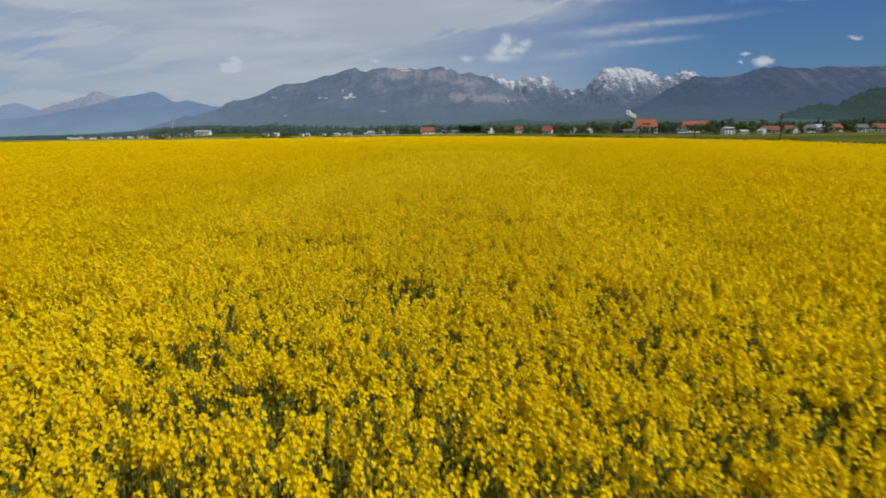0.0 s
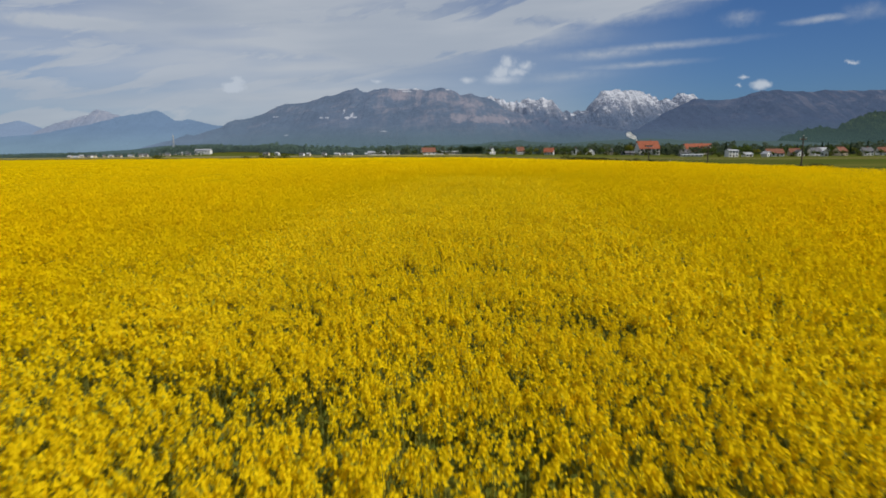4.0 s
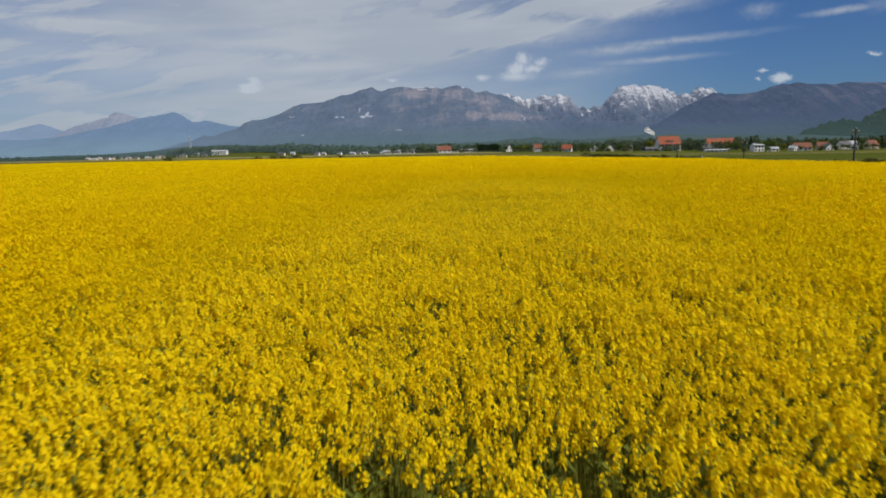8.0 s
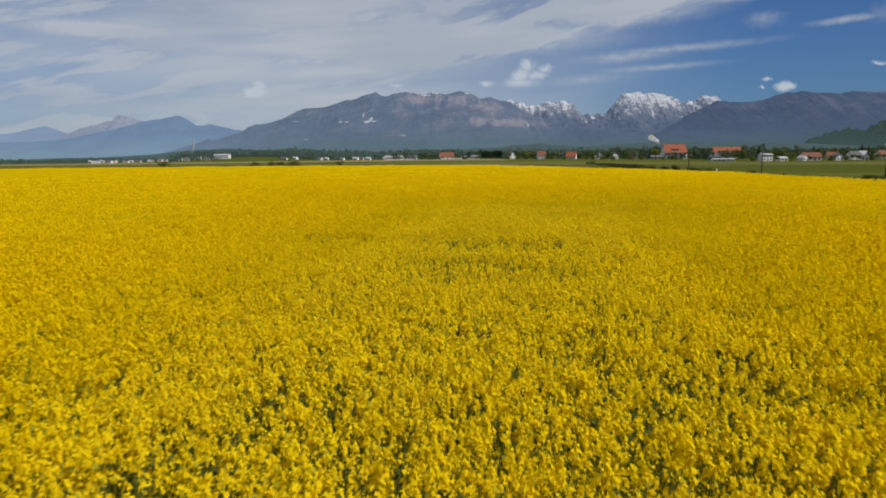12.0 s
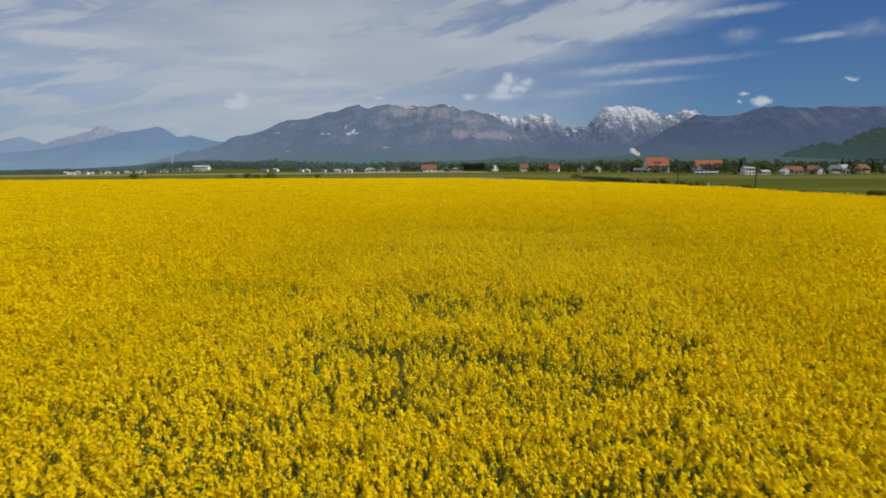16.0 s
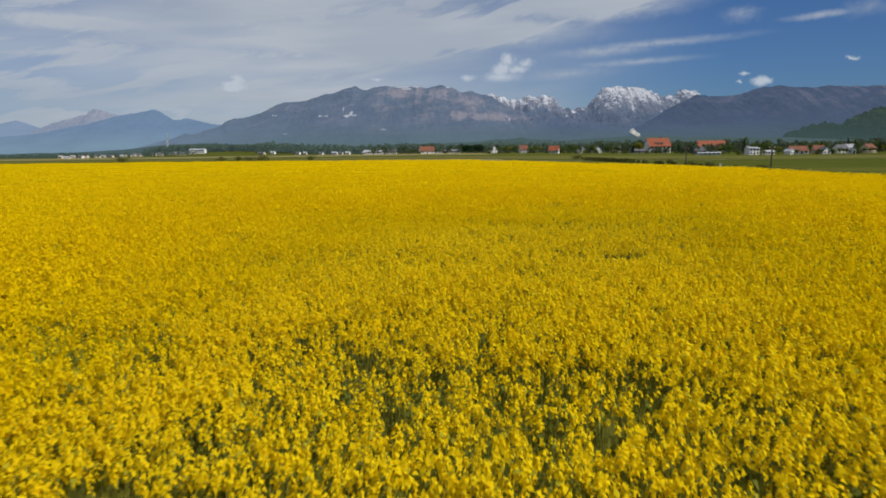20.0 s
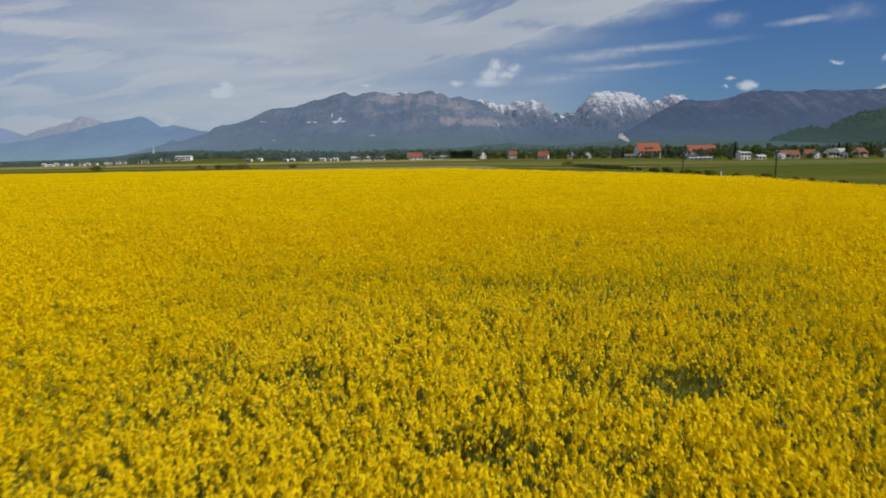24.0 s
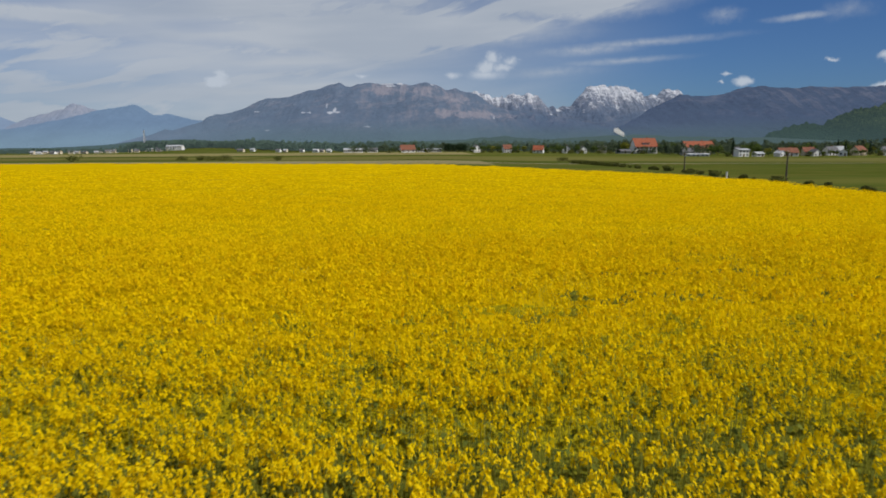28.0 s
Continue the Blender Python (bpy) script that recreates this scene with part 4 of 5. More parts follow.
hx, hy, hz = plants(*scatter(-68, 40, 2, 145, 24, 48.0, 95.0), 1, 0.2)
bloom_layer("flower_heads", "yellow rapeseed tops far across the field", hx, hy, hz, flower_heads(24, 1, 0.045, 0.1, 0.135, 3, 1.7), 3, field, "petal_far")
ax, ay = rng.uniform(-50, 38, 150000), rng.uniform(-20, 62, 150000)
aside = ay - reach(ax, ay) < 1.5 * rng.random(len(ax))
hx, hy, hz = plants(ax[aside], ay[aside], 1)
bloom_layer("flower_heads", "yellow rapeseed tops beside the walk", hx, hy, hz, flower_heads(24, 2, 0.045, 0.1, 0.13, 3, 1.0), 3, field, "petal_far")


def plant_templates(count):
    """Single rapeseed plants about one metre tall: stalk with side shoots, leaves, and a raceme on each shoot."""
    r = random.Random(17)
    out = []
    for k in range(count):
        tips = [Vector((r.uniform(-0.03, 0.03), r.uniform(-0.03, 0.03), 1.0))]
        bm = bmesh.new()
        tube(bm, (0, 0, 0.02), tips[0], 0.008, 0.0035, 6)
        for s in range(3):
            turn = s * 2.1 + r.uniform(-0.5, 0.5)
            root = Vector((0, 0, r.uniform(0.5, 0.68)))
            tip = Vector((math.cos(turn) * r.uniform(0.08, 0.15), math.sin(turn) * r.uniform(0.08, 0.15), r.uniform(0.82, 0.97)))
            tube(bm, root, tip, 0.005, 0.003, 5)
            tips.append(tip)
        stalk = bpy.data.meshes.new("stalk")
        bm.to_mesh(stalk)
        bm.free()
        stalk.materials.append(M["stem"])
        out.append((stalk, tips))
    return out


def raceme_mesh(seed):
    """A flower head: open four-petalled flowers round the tip and tight buds on top."""
    r = np.random.default_rng(seed)
    verts, faces = [], []
    for f in range(13):
        turn, rise = f * 2.4 + r.uniform(-0.3, 0.3), 0.05 - 0.075 * f / 13 + r.uniform(-0.01, 0.01)
        out = 0.018 + 0.022 * f / 13
        c = np.array([math.cos(turn) * out, math.sin(turn) * out, rise])
        n = np.array([math.cos(turn), math.sin(turn), 0.8])
        n /= np.linalg.norm(n)
        a = np.cross(n, (0.2, 0.1, 1.0))
        a /= np.linalg.norm(a)
        b = np.cross(n, a)
        for p in range(4):
            w = p * math.pi / 2 + 0.3
            along, side = a * math.cos(w) + b * math.sin(w), -a * math.sin(w) + b * math.cos(w)
            base = len(verts)
            verts += [c, c + along * 0.007 + side * 0.0055 + n * 0.002, c + along * 0.013 + n * 0.001, c + along * 0.007 - side * 0.0055 + n * 0.002]
            faces.append((base, base + 1, base + 2, base + 3))
    return fill_mesh("flower_head", np.array(verts), np.array(faces), M["petal"])


def leaf_mesh(seed):
    r = np.random.default_rng(seed)
    verts, faces = [], []
    for i in range(5):
        s = i / 4
        wide = 0.028 * math.sin(math.pi * (0.15 + 0.8 * s)) * r.uniform(0.8, 1.2)
        x, z = 0.16 * s, 0.06 * math.sin(2.4 * s)
        verts += [(x, -wide, z + 0.006), (x, 0, z), (x, wide, z + 0.006)]
    for i in range(4):
        for j in range(2):
            k = i * 3 + j
            faces.append((k, k + 3, k + 4, k + 1))
    return fill_mesh("leaf", np.array(verts), np.array(faces), M["leaf"])


def single_plants(parent, count):
    """The plants that stand nearest to the middle line of the field, one by one."""
    r = random.Random(23)
    stalks, heads, leaves = plant_templates(8), [raceme_mesh(k) for k in range(6)], [leaf_mesh(k) for k in range(4)]
    done = 0
    while done < count:
        y = r.uniform(4.0, 52.0)
        x = float(PATH_X(max(2.0, y - 3.5))) + r.uniform(-1.3, 1.3)
        if float(thinness(np.array([x]), np.array([y]))[0]) > 0.5:
            continue
        stalk, tips = r.choice(stalks)
        plant = new("rapeseed_plant", stalk)
        plant.parent = parent
        tall = float(canopy_height(np.array([x]), np.array([y]))[0]) * r.uniform(0.97, 1.06)
        plant.matrix_basis = Matrix.LocRotScale((x, y, 0), Euler((r.uniform(-0.05, 0.05), r.uniform(-0.05, 0.05), r.uniform(0, 6.28))), (1, 1, tall))
        for tip in tips:
            head = new("flower_head", r.choice(heads))
            head.parent = plant
            head.matrix_basis = Matrix.LocRotScale(tip, Euler((r.uniform(-0.2, 0.2), r.uniform(-0.2, 0.2), r.uniform(0, 6.28))), (1.15, 1.15, 1.15))
        for s in range(3):
            leaf = new("leaf", r.choice(leaves))
            leaf.parent = plant
            leaf.matrix_basis = Matrix.LocRotScale((0, 0, 0.35 + 0.13 * s), Euler((0, r.uniform(-0.2, 0.4), s * 2.2 + r.uniform(0, 1))), (1, 1, 1))
        done += 1


single_plants(field, 300)

# ---- trees and bushes ----


def crown_mesh(name, mat, height, radius, kind, leaves, size, seed):
    """Foliage as many small leaf clumps with gaps: round, upright, bushy or conical."""
    r = np.random.default_rng(seed)
    lobes = r.normal(size=(9, 3)) * np.array([0.42, 0.42, 0.3]) * radius
    pick = r.integers(0, 9, leaves)
    way = r.normal(size=(leaves, 3))
    way /= np.linalg.norm(way, axis=1)[:, None]
    if kind == "conifer":
        h = r.random(leaves) ** 0.8
        turn = r.uniform(0, 2 * math.pi, leaves)
        out = radius * (1 - h) * (0.55 + 0.45 * r.random(leaves)) * (0.8 + 0.2 * np.sin(h * 40))
        c = np.stack([np.cos(turn) * out, np.sin(turn) * out, height * (0.08 + 0.92 * h)], 1)
    else:
        c = lobes[pick] + way * radius * (0.42 + 0.2 * r.random((leaves, 1)))
        flat = {"round": 0.75, "upright": 1.5, "bush": 0.8}[kind]
        c[:, 2] *= flat
        c[:, 2] += {"round": height - radius * 0.75, "upright": height * 0.58, "bush": height * 0.4}[kind]
        c[:, 2] = np.clip(c[:, 2], 0.03, height * 1.05)
    n = way + r.normal(size=(leaves, 3)) * 0.5 + np.array([0, 0, 0.4])
    n /= np.linalg.norm(n, axis=1)[:, None]
    a = np.cross(n, r.normal(size=(leaves, 3)))
    a /= np.linalg.norm(a, axis=1)[:, None]
    b = np.cross(n, a)
    s = (size * r.uniform(0.5, 1.2, leaves))[:, None]
    verts = np.stack([c + a * s, c + b * s * 0.6, c - a * s, c - b * s * 0.6], 1).reshape(-1, 3)
    return fill_mesh(name, verts, np.arange(leaves * 4).reshape(-1, 4), mat)


def tree(kind, mat, height, radius, seed, leaves=420):
    name = "conifer" if kind == "conifer" else "tree"
    ob = new(name)
    bm = bmesh.new()
    tube(bm, (0, 0, -0.3), (0, 0, height * (0.9 if kind == "conifer" else 0.55)), 0.028 * height, 0.01 * height, 7)
    part("trunk", bm, M["bark"], ob)
    if kind != "conifer":
        for i in range(4):
            bm = bmesh.new()
            turn = i * 1.57 + seed
            tube(bm, (0, 0, height * (0.3 + 0.06 * i)), (math.cos(turn) * radius * 0.6, math.sin(turn) * radius * 0.6, height * (0.62 + 0.05 * i)), 0.012 * height, 0.004 * height, 5)
            part("limb", bm, M["bark"], ob)
    stuff_part("crown", crown_mesh("crown", mat, height, radius, kind, leaves, radius * 0.17, seed), ob)
    return ob


def bush(height, radius, seed):
    ob = new("bush")
    for i in range(3):
        bm = bmesh.new()
        turn = i * 2.1 + seed
        tube(bm, (0.05 * math.cos(turn), 0.05 * math.sin(turn), -0.1), (math.cos(turn) * radius * 0.4, math.sin(turn) * radius * 0.4, height * 0.8), 0.03, 0.012, 5)
        part("branch", bm, M["bark"], ob)
    stuff_part("crown", crown_mesh("crown", M["shrub"], height, radius, "bush", 420 if radius < 1.1 else 620, 0.14 * max(1.0, (radius / 0.8) ** 0.45), seed + 50), ob)
    return ob


def put_at(ob, x, y, turn=0.0, scale=1.0, sink=0.0):
    ob.matrix_basis = Matrix.LocRotScale((x, y, float(land(x, y)) - sink), Euler((0, 0, radians(turn))), (scale, scale, scale))


def spread(source, spots, label, category, group):
    """Copies of one plant at (x, y, scale)."""
    for i, (x, y, scale) in enumerate(spots):
        ob = source if i == 0 else copy_thing(source, Matrix())
        put_at(ob, x, y, i * 67.0, scale)
        tagged(ob, label, category, group)


# hedge line beside the rapeseed, low shrubs round the posts
spread(bush(0.95, 0.5, 1), ((47.5, 111, 1.0), (48, 121.8, 1.0), (48, 137.6, 1.15), (48.5, 153, 1.0), (47.6, 142.2, 0.75), (47.5, 170.5, 1.0)), "small dark green shrub at the field edge", "bush", "field-edge shrubs")
spread(bush(0.85, 1.0, 2), ((48, 129, 0.95), (48, 147, 1.0), (48, 166.5, 1.1), (47, 195, 1.1), (46.5, 199, 1.0), (46, 217, 1.1), (45.5, 222, 1.2), (46.5, 213, 1.1), (46.2, 203, 1.0), (46.5, 207, 1.1), (46, 210, 1.0), (47, 190, 0.9), (47.2, 181, 0.8), (45.6, 226, 1.0), (45.2, 230, 1.1), (47.8, 173, 0.8), (48.2, 156.5, 0.9)), "wide low dark shrub at the field edge", "bush", "field-edge shrubs")
spread(bush(0.7, 0.35, 3), ((47.6, 134, 0.9), (48.2, 118.6, 1.1), (47.4, 126, 0.8), (48.5, 160, 1.0), (48.2, 176, 1.0), (47, 185, 1.0)), "sparse young shrub at the field edge", "bush", "field-edge shrubs")
spread(bush(1.4, 1.3, 4), ((52.0, 104.6, 0.55), (53.2, 105.8, 0.5), (56.0, 104.8, 0.6), (57.4, 105.6, 0.55), (55.0, 106.2, 0.45), (58.6, 105.0, 0.45)), "broad dark shrub growing round a post", "bush", "field-edge shrubs")
spread(bush(2.6, 2.0, 5), ((-113, 262, 1.0), (-61, 252, 0.9), (-74, 268, 0.8), (-70, 268, 0.7), (-80, 269, 0.7), (-45, 258, 0.7), (47.4, 256, 0.7)), "solitary dark bush in the open meadow", "bush", "meadow bushes")

# ---- posts with their wires' fittings ----


def utility_pole(x, y, height):
    ob = new("utility_pole")
    bm = bmesh.new()
    tube(bm, (0, 0, -0.5), (0, 0, height), 0.13, 0.09, 10)
    part("post", bm, M["post"], ob)
    bm = bmesh.new()
    box(bm, -0.55, 0.55, -0.05, 0.05, height - 0.55, height - 0.43)
    part("crossarm", bm, M["wood"], ob)
    for dx in (-0.45, 0.45):
        bm = bmesh.new()
        tube(bm, (dx, 0, height - 0.43), (dx, 0, height - 0.22), 0.055, 0.035, 8)
        part("insulator", bm, M["clay"], ob, "pale ceramic insulator")
    bm = bmesh.new()
    tube(bm, (0, 0, height), (0, 0, height + 0.16), 0.05, 0.04, 8)
    part("insulator", bm, M["clay"], ob, "pale ceramic insulator")
    put_at(ob, x, y, 8)
    tagged(ob, "dark weathered timber utility pole among shrubs", "pole", "poles along the field")


utility_pole(54.4, 105.1, 5.0)
utility_pole(52.0, 133.8, 3.9)
utility_pole(49.6, 162.4, 3.7)


def marker_post(x, y):
    ob = new("marker_post")
    bm = bmesh.new()
    box(bm, -0.1, 0.1, -0.1, 0.1, -0.2, 0.95)
    bmesh.ops.bevel(bm, geom=bm.edges[:], offset=0.015, segments=2, affect="EDGES")
    part("post", bm, M["clay"], ob)
    bm = bmesh.new()
    box(bm, -0.13, 0.13, -0.13, 0.13, 0.954, 1.02)
    bmesh.ops.bevel(bm, geom=bm.edges[:], offset=0.012, segments=2, affect="EDGES")
    part("cap", bm, M["grey"], ob)
    put_at(ob, x, y, 20)
    tagged(ob, "short white concrete marker post beside the hedge", "post")


marker_post(46.9, 140.3)


def radio_mast(x, y, height):
    """A tapering lattice mast: four legs, crossing braces and a platform."""
    ob = new("radio_mast")
    at = lambda k, h: Vector((math.cos(k * 1.5708 + 0.785), math.sin(k * 1.5708 + 0.785), 0)) * (3.2 * (1 - h) + 0.5 * h) + Vector((0, 0, h * height))  # noqa: E731
    for k in range(4):
        bm = bmesh.new()
        tube(bm, at(k, 0), at(k, 1), 0.32, 0.2, 5)
        part("leg", bm, M["metal"], ob)
        bm = bmesh.new()
        for n in range(7):
            tube(bm, at(k, n / 7), at(k + 1, (n + 1) / 7), 0.12, 0.12, 4)
            tube(bm, at(k + 1, n / 7), at(k, (n + 1) / 7), 0.12, 0.12, 4)
        part("brace", bm, M["metal"], ob)
    bm = bmesh.new()
    box(bm, -1.4, 1.4, -1.4, 1.4, height * 0.9, height * 0.93)
    part("platform", bm, M["metal"], ob)
    put_at(ob, x, y)
    tagged(ob, "tall grey lattice mast above the far village", "mast")


radio_mast(-518, 1250, 40.0)

# ---- houses ----


def house(x, y, wide, deep, wall, rise, turn, walls, roof, label, rows=2, cols=4, ridge="x", chimney=True, balcony=False, eaves=0.6, name="house", size=0.66, dormer=False):
    """A rendered house with a pitched roof; the front faces -y before it is turned."""
    ob = new(name)
    bm = bmesh.new()
    w, d = wide / 2, deep / 2
    if ridge == "x":
        outline = [(-d, 0), (d, 0), (d, wall), (0, wall + rise), (-d, wall)]
        ends = [[bm.verts.new((sx, p, q - (1.5 if q == 0 else 0))) for p, q in outline] for sx in (-w, w)]
    else:
        outline = [(-w, 0), (w, 0), (w, wall), (0, wall + rise), (-w, wall)]
        ends = [[bm.verts.new((p, sy, q - (1.5 if q == 0 else 0))) for p, q in outline] for sy in (-d, d)]
    for end in ends:
        bm.faces.new(end)
    for i in range(5):
        j = (i + 1) % 5
        bm.faces.new((ends[0][i], ends[0][j], ends[1][j], ends[1][i]))
    part("wall", bm, M[walls], ob)
    half, along = (d, w) if ridge == "x" else (w, d)
    slope = rise / half
    for side in (-1, 1):
        bm = bmesh.new()
        section = [(side * (half + eaves), wall - slope * eaves + 0.05), (0, wall + rise + 0.05), (0, wall + rise + 0.3), (side * (half + eaves), wall - slope * eaves + 0.3)]
        caps = []
        for s in (-1, 1):
            q = s * (along + eaves * 0.8)
            caps.append([bm.verts.new((q, p, z) if ridge == "x" else (p, q, z)) for p, z in section])
        for cap in caps:
            bm.faces.new(cap)
        for i in range(4):
            j = (i + 1) % 4
            bm.faces.new((caps[0][i], caps[0][j], caps[1][j], caps[1][i]))
        part("roof", bm, M[roof], ob)
    if chimney:
        bm = bmesh.new()
        cx, cy = (w * 0.4, half * 0.3) if ridge == "x" else (w * 0.3, d * 0.4)
        box(bm, cx - 0.4, cx + 0.4, cy - 0.4, cy + 0.4, wall + rise * 0.4, wall + rise + 0.9)
        box(bm, cx - 0.5, cx + 0.5, cy - 0.5, cy + 0.5, wall + rise + 0.9, wall + rise + 1.02)
        part("chimney", bm, M["rust"], ob, "brick chimney")
    if dormer:
        bm = bmesh.new()
        box(bm, -w * 0.32, w * 0.32, -d * 0.82, -d * 0.1, wall + rise * 0.12, wall + rise * 0.42)
        bay = part("dormer", bm, M[walls], ob)
        bm = bmesh.new()
        box(bm, -w * 0.37, w * 0.37, -d * 0.92, -d * 0.05, wall + rise * 0.424, wall + rise * 0.47)
        part("dormer_roof", bm, M[roof], bay)
        for px in (-0.15, 0.15):
            bm = bmesh.new()
            box(bm, w * px - 0.35, w * px + 0.35, -d * 0.82 - 0.05, -d * 0.82 + 0.02, wall + rise * 0.19, wall + rise * 0.36)
            part("pane", bm, M["glass"], bay)
    storey = wall / max(rows, 1)
    for r in range(rows):
        for c in range(cols):
            px = -w + wide * (c + 0.5) / cols
            z0 = storey * r + storey * 0.32
            tall, half_w = storey * 0.46, min(0.75, wide / cols * 0.25)
            if r == 0 and c == cols // 2:
                bm = bmesh.new()
                box(bm, px - 0.6, px + 0.6, -d - 0.06, -d + 0.02, 0.1, min(2.3, storey * 0.85))
                part("door", bm, M["wood"], ob, "brown timber door")
                continue
            bm = bmesh.new()
            box(bm, px - half_w - 0.12, px + half_w + 0.12, -d - 0.05, -d + 0.02, z0 - 0.12, z0 + tall + 0.12)
            win = part("window", bm, M["metal"], ob)
            bm = bmesh.new()
            box(bm, px - half_w, px + half_w, -d - 0.075, -d - 0.054, z0, z0 + tall)
            part("pane", bm, M["glass"], win)
    if balcony:
        bm = bmesh.new()
        box(bm, -w * 0.8, w * 0.8, -d - 1.3, -d, storey * 0.98, storey * 1.06)
        part("balcony_slab", bm, M["grey"], ob)
        bm = bmesh.new()
        for i in range(12):
            px = -w * 0.8 + 1.6 * w * i / 11
            box(bm, px - 0.22, px + 0.22, -d - 1.32, -d - 1.26, storey * 1.08, storey * 1.06 + 0.95)
        box(bm, -w * 0.82, w * 0.82, -d - 1.36, -d - 1.22, storey * 1.06 + 0.95, storey * 1.06 + 1.05)
        part("railing", bm, M["wood"], ob, "timber balcony railing")
    put_at(ob, x, y, turn, size)
    tagged(ob, label, "barn" if name == "barn" else "house", "village houses")
    return ob


# the two large red roofs and their neighbours
house(165.4, 524, 16.4, 12.5, 5.3, 5.7, 3, "white", "red", "large white farmhouse with a bright orange tiled roof", 2, 5, balcony=True, size=1.0, dormer=True)
house(-11.0, 524, 18.0, 13.0, 3.4, 5.6, 12, "white", "rust", "white farmhouse with a low red-brown tiled roof", 1, 3, size=0.6)
house(206.0, 524, 21.5, 13.0, 3.2, 5.4, 3, "cream", "red", "long cream house with a broad orange roof", 1, 6, size=1.0, dormer=True)
house(62.5, 520, 9.0, 9.0, 4.2, 4.4, 10, "white", "rust", "white house with a red-brown roof among trees", 2, 3)
house(84.5, 512, 11.0, 9.0, 3.4, 4.6, -18, "white", "red", "white house with an orange roof at the meadow edge", 1, 3)
house(41, 540, 8.0, 8.0, 4.6, 3.6, 22, "white", "slate", "small white house with a grey roof", 2, 2, "y")
house(112, 545, 8.0, 9.0, 5.0, 3.4, 0, "white", "slate", "white gabled house with a grey roof", 2, 2, "y")
house(125, 548, 9.0, 8.0, 4.6, 3.2, 14, "white", "slate", "white house with a pale gable", 2, 3, "y")
house(142, 552, 9.0, 8.0, 4.4, 3.6, -8, "cream", "slate", "cream house behind the trees", 2, 3)
house(149, 520, 15.0, 8.0, 2.6, 2.0, 0, "grey", "slate", "low grey farm shed beside a house", 1, 4, chimney=False, name="barn")
house(191, 506, 24.0, 4.0, 1.5, 0.5, 2, "white", "pale_roof", "low white garden wall with small sheds", 1, 6, chimney=False, eaves=0.1, name="barn")
# long pale hall and dark sheds in the middle
house(5.6, 585, 31.0, 14.0, 3.4, 0.9, 0, "white", "pale_roof", "long pale hall with a shallow roof", 1, 9, chimney=False, name="barn")
house(-64, 640, 26.0, 14.0, 3.8, 2.2, 3, "white", "pale_roof", "long white farm building", 1, 10, chimney=False, name="barn")
house(-46, 640, 12.0, 9.0, 3.4, 2.8, 0, "white", "slate", "white farm building with a grey roof", 1, 4)
# eastern row, nearer
house(152, 397, 19.0, 5.0, 1.6, 0.6, 0, "white", "pale_roof", "low white shed along the meadow", 1, 5, chimney=False, name="barn")
house(171.2, 386, 8.6, 8.0, 5.3, 1.0, 4, "white", "pale_roof", "white flat-topped house with a dark garage front", 2, 3, chimney=False)
house(181.5, 388, 7.0, 6.0, 2.2, 1.4, 10, "white", "pale_roof", "small white outbuilding beside a garden", 1, 2, chimney=False, name="barn")
house(199.5, 392, 14.5, 9.0, 3.0, 3.6, -6, "white", "rust", "white house with a wide red-brown roof", 1, 4)
house(191.0, 384, 6.0, 6.0, 2.6, 1.8, 24, "white", "pale_roof", "white annex with a pale roof", 1, 2, "y", chimney=False, name="barn")
house(211, 386, 7.0, 7.0, 2.6, 2.8, 8, "white", "slate", "small white house with a dark grey roof", 1, 2, "y")
house(217, 402, 9.0, 8.0, 3.4, 3.4, -10, "cream", "rust", "cream house with a brown roof behind shrubs", 2, 3)
house(225, 384, 5.6, 6.0, 3.4, 1.6, -28, "white", "pale_roof", "white shed with a steep pale roof", 1, 2, "y", chimney=False, name="barn")
house(228.5, 400, 9.0, 8.0, 4.2, 3.0, 6, "white", "slate", "white two-storey house with a grey roof", 2, 3)
house(236, 404, 8.5, 8.0, 4.2, 3.2, -12, "white", "pale_roof", "white house with a pale grey roof", 2, 3)
house(243, 398, 9.0, 9.0, 3.6, 4.0, 18, "cream", "rust", "cream house with a red-brown roof", 2, 3)
house(255, 392, 9.0, 8.0, 4.0, 3.0, 0, "white", "slate", "white house with a dark roof", 2, 3)
house(268, 396, 10.0, 8.0, 3.6, 3.6, -9, "white", "rust", "white house with a brown roof", 2, 3)
house(187, 420, 10.0, 8.0, 3.6, 3.6, 9, "cream", "slate", "cream house set back among trees", 2, 3)
house(160, 430, 10.0, 8.0, 3.4, 3.0, -5, "grey", "slate", "grey house set back among trees", 2, 3)
# far village to the west
far_rng = random.Random(5)
for i in range(36):
    vx = -648 + 6.4 * i + far_rng.uniform(-2.5, 2.5)
    house(vx, 1085 + far_rng.uniform(0, 100), far_rng.uniform(8, 13), 9, far_rng.uniform(3.6, 6), 3.0, far_rng.uniform(-25, 25), far_rng.choice(("white", "cream", "cream")), far_rng.choice(("pale_roof", "slate", "slate")),
          "small distant village house with a pale front", 2, 3, chimney=False, size=0.62)
house(-424, 1150, 26, 14, 6.0, 2.2, 2, "white", "pale_roof", "long white institutional building on a rise", 2, 9, chimney=False, size=1.0)
for i, (vx, vw) in enumerate(((-296, 14), (-285, 9), (-240, 10), (-226, 8), (-205, 9), (-180, 12), (-168, 9), (-155, 10), (-96, 14), (-640, 8), (-600, 9))):
    house(vx, 1090 + (i * 29) % 40, vw, 9, 4.2, 2.8, (i * 31) % 30 - 15, "white" if i % 3 else "cream", "pale_roof" if i % 2 else "slate", "distant white house before the woods", 1, 3, chimney=False, size=0.75)
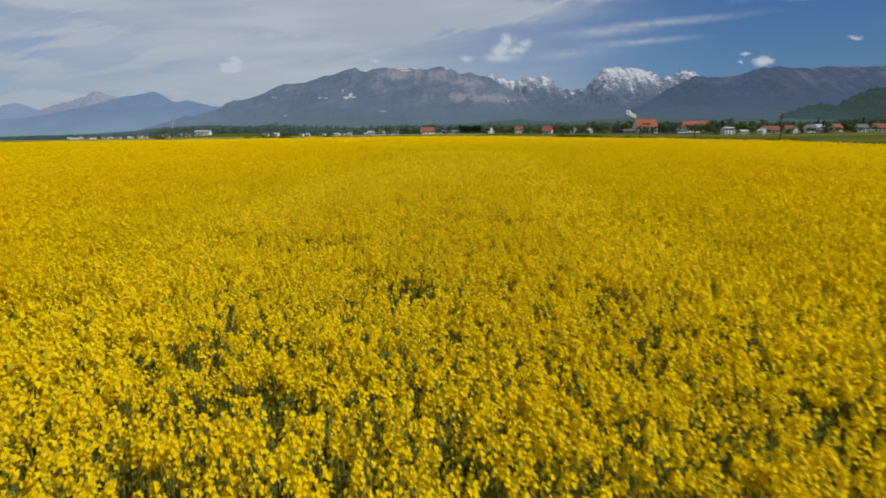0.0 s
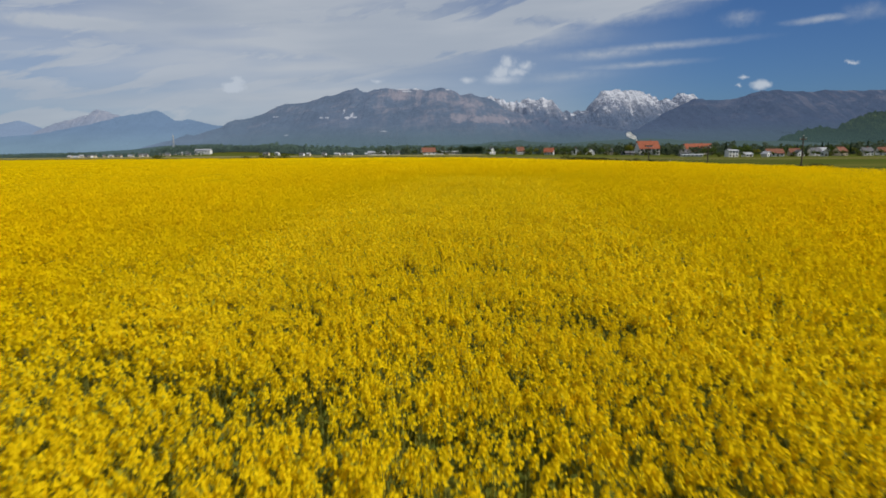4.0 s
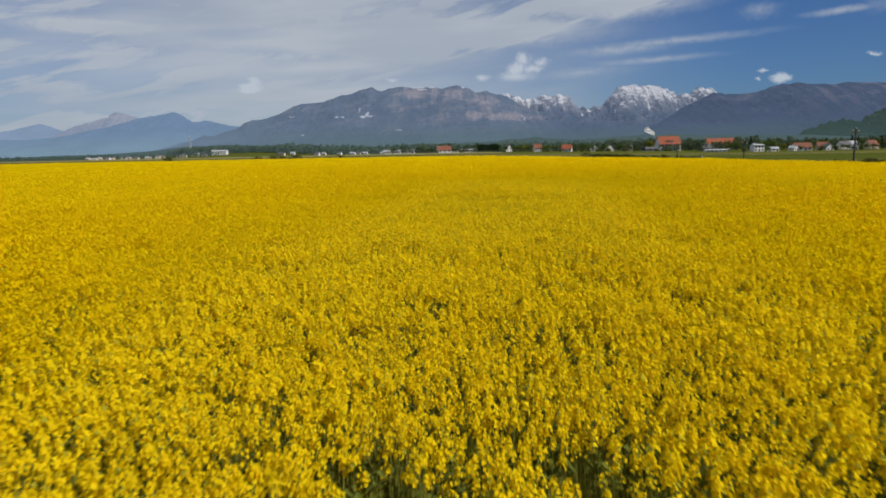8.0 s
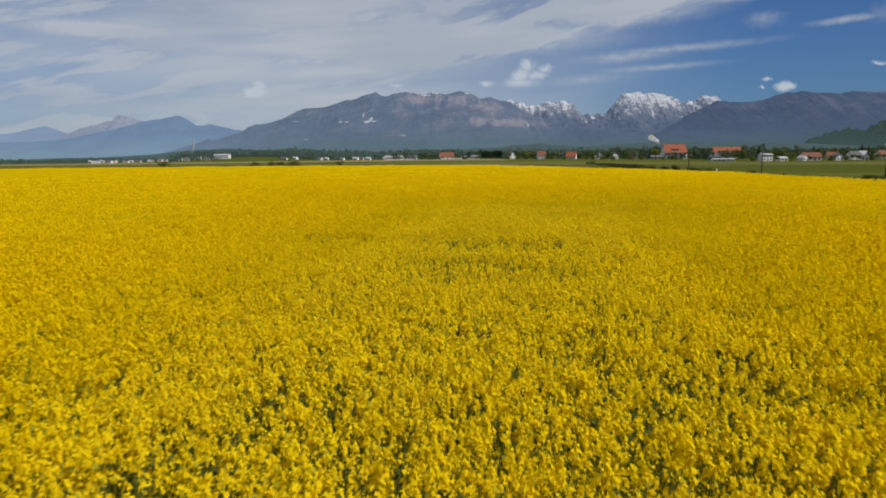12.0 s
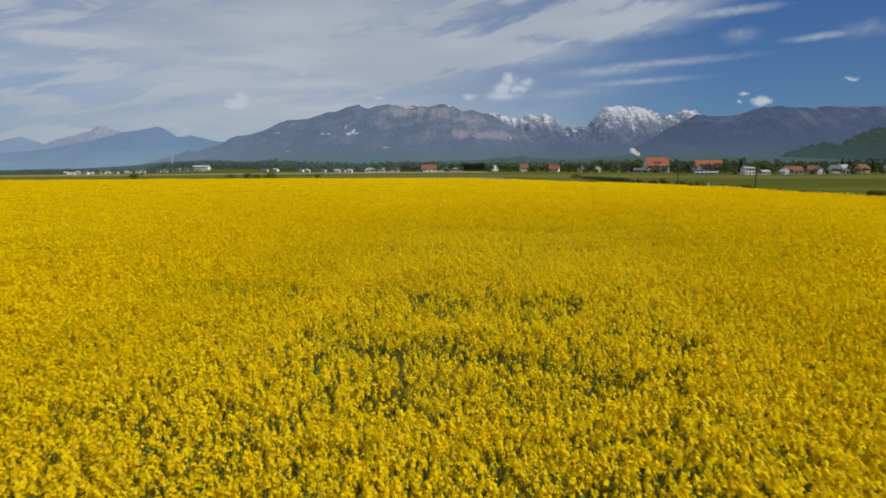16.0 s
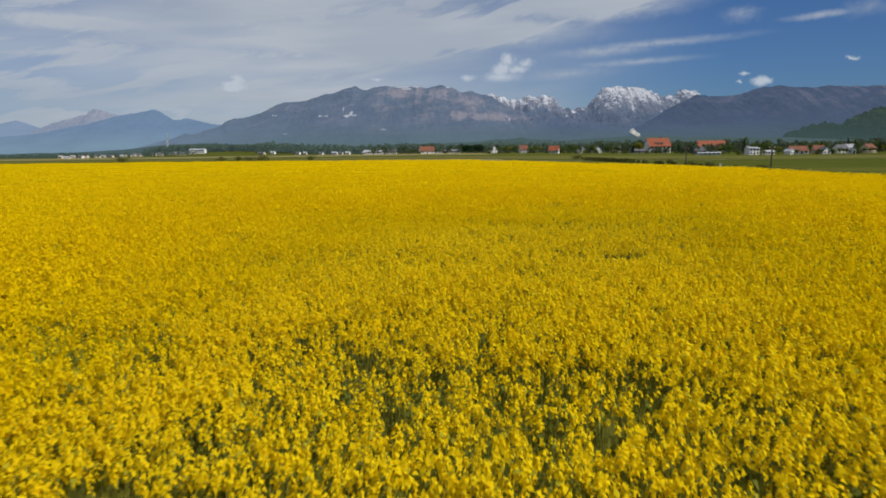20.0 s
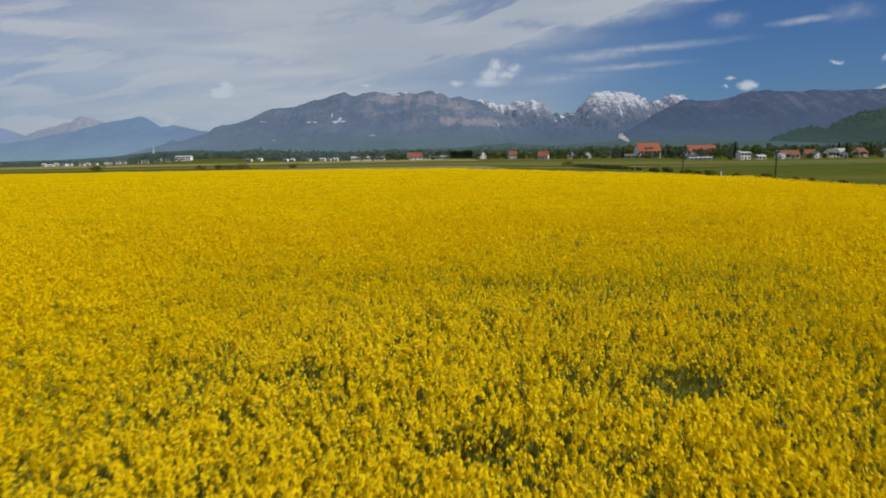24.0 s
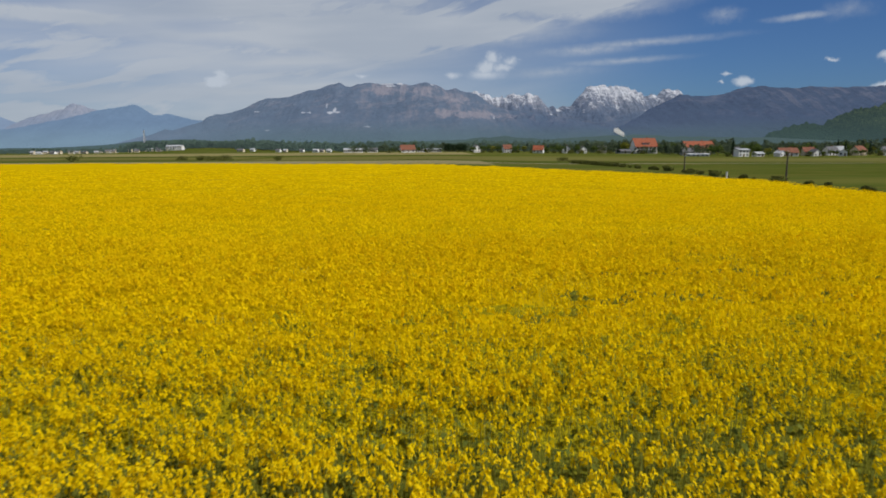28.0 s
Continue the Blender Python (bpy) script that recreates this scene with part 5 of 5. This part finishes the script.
house(-112, 1060, 40, 18, 4.5, 3.0, 0, "white", "pale_roof", "wide white industrial hall", 1, 12, chimney=False, name="barn")

# ---- village trees ----
gardens = ((176, 392, 0.45), (194, 383, 0.4), (205, 391, 0.5), (216, 391, 0.5), (221, 388, 0.45), (231, 392, 0.5), (249, 390, 0.5), (38, 525, 0.6), (46, 526, 0.65), (68, 516, 0.6), (91, 518, 0.6), (104, 530, 0.8), (117, 528, 0.75), (136, 528, 0.8), (156, 534, 0.8), (130, 530, 0.8), (178, 535, 1.0), (186, 530, 0.9), (195, 540, 1.1), (100, 525, 0.8), (72, 528, 0.8), (50, 532, 0.75), (56, 524, 0.7), (196, 420, 1.0))
gardens += ((187, 402, 0.85), (221, 412, 0.9), (246, 415, 0.9), (165, 408, 0.8), (232, 425, 0.9), (-3, 532, 0.5), (163, 384, 0.35), (176.5, 383, 0.3), (184.5, 384, 0.35), (207, 384, 0.4), (213.5, 382, 0.35), (220.5, 382, 0.4), (233, 386, 0.45), (239, 389, 0.45), (251, 386, 0.4), (261, 388, 0.5), (-22, 528, 0.45))
spread(tree("round", M["oak"], 7.5, 3.3, 3), gardens, "leafy green tree between village houses", "tree", "village trees")
spread(tree("round", M["lime"], 9.0, 3.4, 5), ((148, 512, 1.0), (188, 390, 0.55), (77, 532, 0.6), (52, 520, 0.6), (259, 410, 0.6)), "yellow-green tree in fresh leaf", "tree", "village trees")
spread(tree("upright", M["oak"], 9.0, 2.6, 8), ((177, 396, 0.75), (181, 404, 0.8), (186, 398, 0.7), (120, 540, 0.8), (212, 408, 0.8), (250, 402, 0.8), (155, 545, 0.9), (172, 415, 0.8)), "tall green tree above the roofs", "tree", "village trees")
spread(tree("conifer", M["fir"], 10.0, 2.4, 11), ((233, 394, 0.8), (239, 410, 0.85), (182, 418, 0.9), (246, 393, 0.75), (152, 540, 0.8), (220, 404, 0.7), (263, 403, 0.9), (144, 512, 0.45)), "dark conifer beside a house", "tree", "village conifers")
spread(tree("upright", M["fir"], 6.6, 2.1, 13, 560), tuple((17.6 + 1.9 * k, 539 + (k % 2) * 2.2, 0.96 + 0.04 * (k % 3)) for k in range(9)) + ((143, 514, 0.6), (106, 522, 0.65), (92, 526, 0.7), (181, 530, 0.9), (185, 533, 0.8)), "dense dark tree in a clipped row", "tree", "dark grove")
shrubs = ((36, 512, 0.8), (44, 515, 0.9), (57, 512, 0.9), (66, 515, 0.8), (78, 506, 0.8), (90, 504, 0.7), (101, 512, 0.9), (113, 530, 1.2), (122, 536, 1.2), (137, 512, 1.0), (183, 508, 1.0), (196, 498, 0.7), (228, 512, 0.9), (236, 508, 0.9), (-24, 518, 0.7), (26, 520, 0.7), (160, 509, 1.0), (152, 507, 0.9), (200, 512, 1.0), (214, 512, 1.1), (221, 514, 1.0), (70, 514, 1.0), (95, 508, 0.9), (176, 512, 1.0), (108, 516, 1.0), (118, 522, 1.1), (218, 390, 0.9), (206, 383, 0.8))
shrubs += ((194, 390, 1.0), (165, 388, 0.8), (231, 388, 1.0), (247, 386, 1.0), (50, 512, 1.0), (131, 518, 1.2), (-16, 516, 0.8), (3, 517, 0.9))
spread(bush(2.4, 2.2, 21), shrubs, "garden shrub at the village edge", "bush", "village shrubs")


def woods(name, label, x0, x1, y0, y1, count, tall, seed, mat="woods", k=32, leaf=0.14):
    """A belt of distant trees: uneven crowns of many leaf clumps, joined as one stand."""
    r = np.random.default_rng(seed)
    tx, ty = r.uniform(x0, x1, count), r.uniform(y0, y1, count)
    th = tall * r.uniform(0.6, 1.15, count) * (0.75 + 0.5 * lattice_noise(tx, ty, 60, 60, seed))
    h = r.random((count, k)) ** 0.7
    turn = r.uniform(0, 2 * math.pi, (count, k))
    out = 0.30 * th[:, None] * np.sqrt(np.clip(1 - (2 * h - 0.9) ** 2 * 0.8, 0.05, 1)) * (0.5 + 0.5 * r.random((count, k)))
    c = np.stack([tx[:, None] + np.cos(turn) * out, ty[:, None] + np.sin(turn) * out, land(tx, ty)[:, None] + th[:, None] * (0.08 + 0.9 * h)], -1).reshape(-1, 3)
    n = r.normal(size=c.shape) * 0.34 + np.array([0.2, -0.5, 0.7])
    n /= np.linalg.norm(n, axis=1)[:, None]
    a = np.cross(n, r.normal(size=c.shape))
    a /= np.linalg.norm(a, axis=1)[:, None]
    b = np.cross(n, a)
    s = np.repeat(th * leaf, k)[:, None] * r.uniform(0.6, 1.3, (len(c), 1))
    verts = np.stack([c + a * s, c + b * s * 0.7, c - a * s, c - b * s * 0.7], 1).reshape(-1, 3)
    tagged(new(name, fill_mesh(name, verts, np.arange(len(verts)).reshape(-1, 4), M[mat])), label, "woods", kind="stuff")


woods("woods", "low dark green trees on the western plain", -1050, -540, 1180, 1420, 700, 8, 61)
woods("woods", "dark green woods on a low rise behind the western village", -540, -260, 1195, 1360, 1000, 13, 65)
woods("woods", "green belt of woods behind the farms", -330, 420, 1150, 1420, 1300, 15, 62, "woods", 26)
woods("woods", "green trees behind the eastern houses", 130, 560, 560, 900, 1000, 9, 63, "grove", 40, 0.10)
woods("woods", "trees behind the eastern row of houses", 150, 420, 408, 520, 420, 5.6, 64, "grove", 60, 0.095)
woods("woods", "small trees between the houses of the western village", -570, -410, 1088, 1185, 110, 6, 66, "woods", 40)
woods("woods", "trees and gardens behind the middle farms", -60, 240, 556, 610, 260, 6.5, 67, "grove", 44, 0.10)
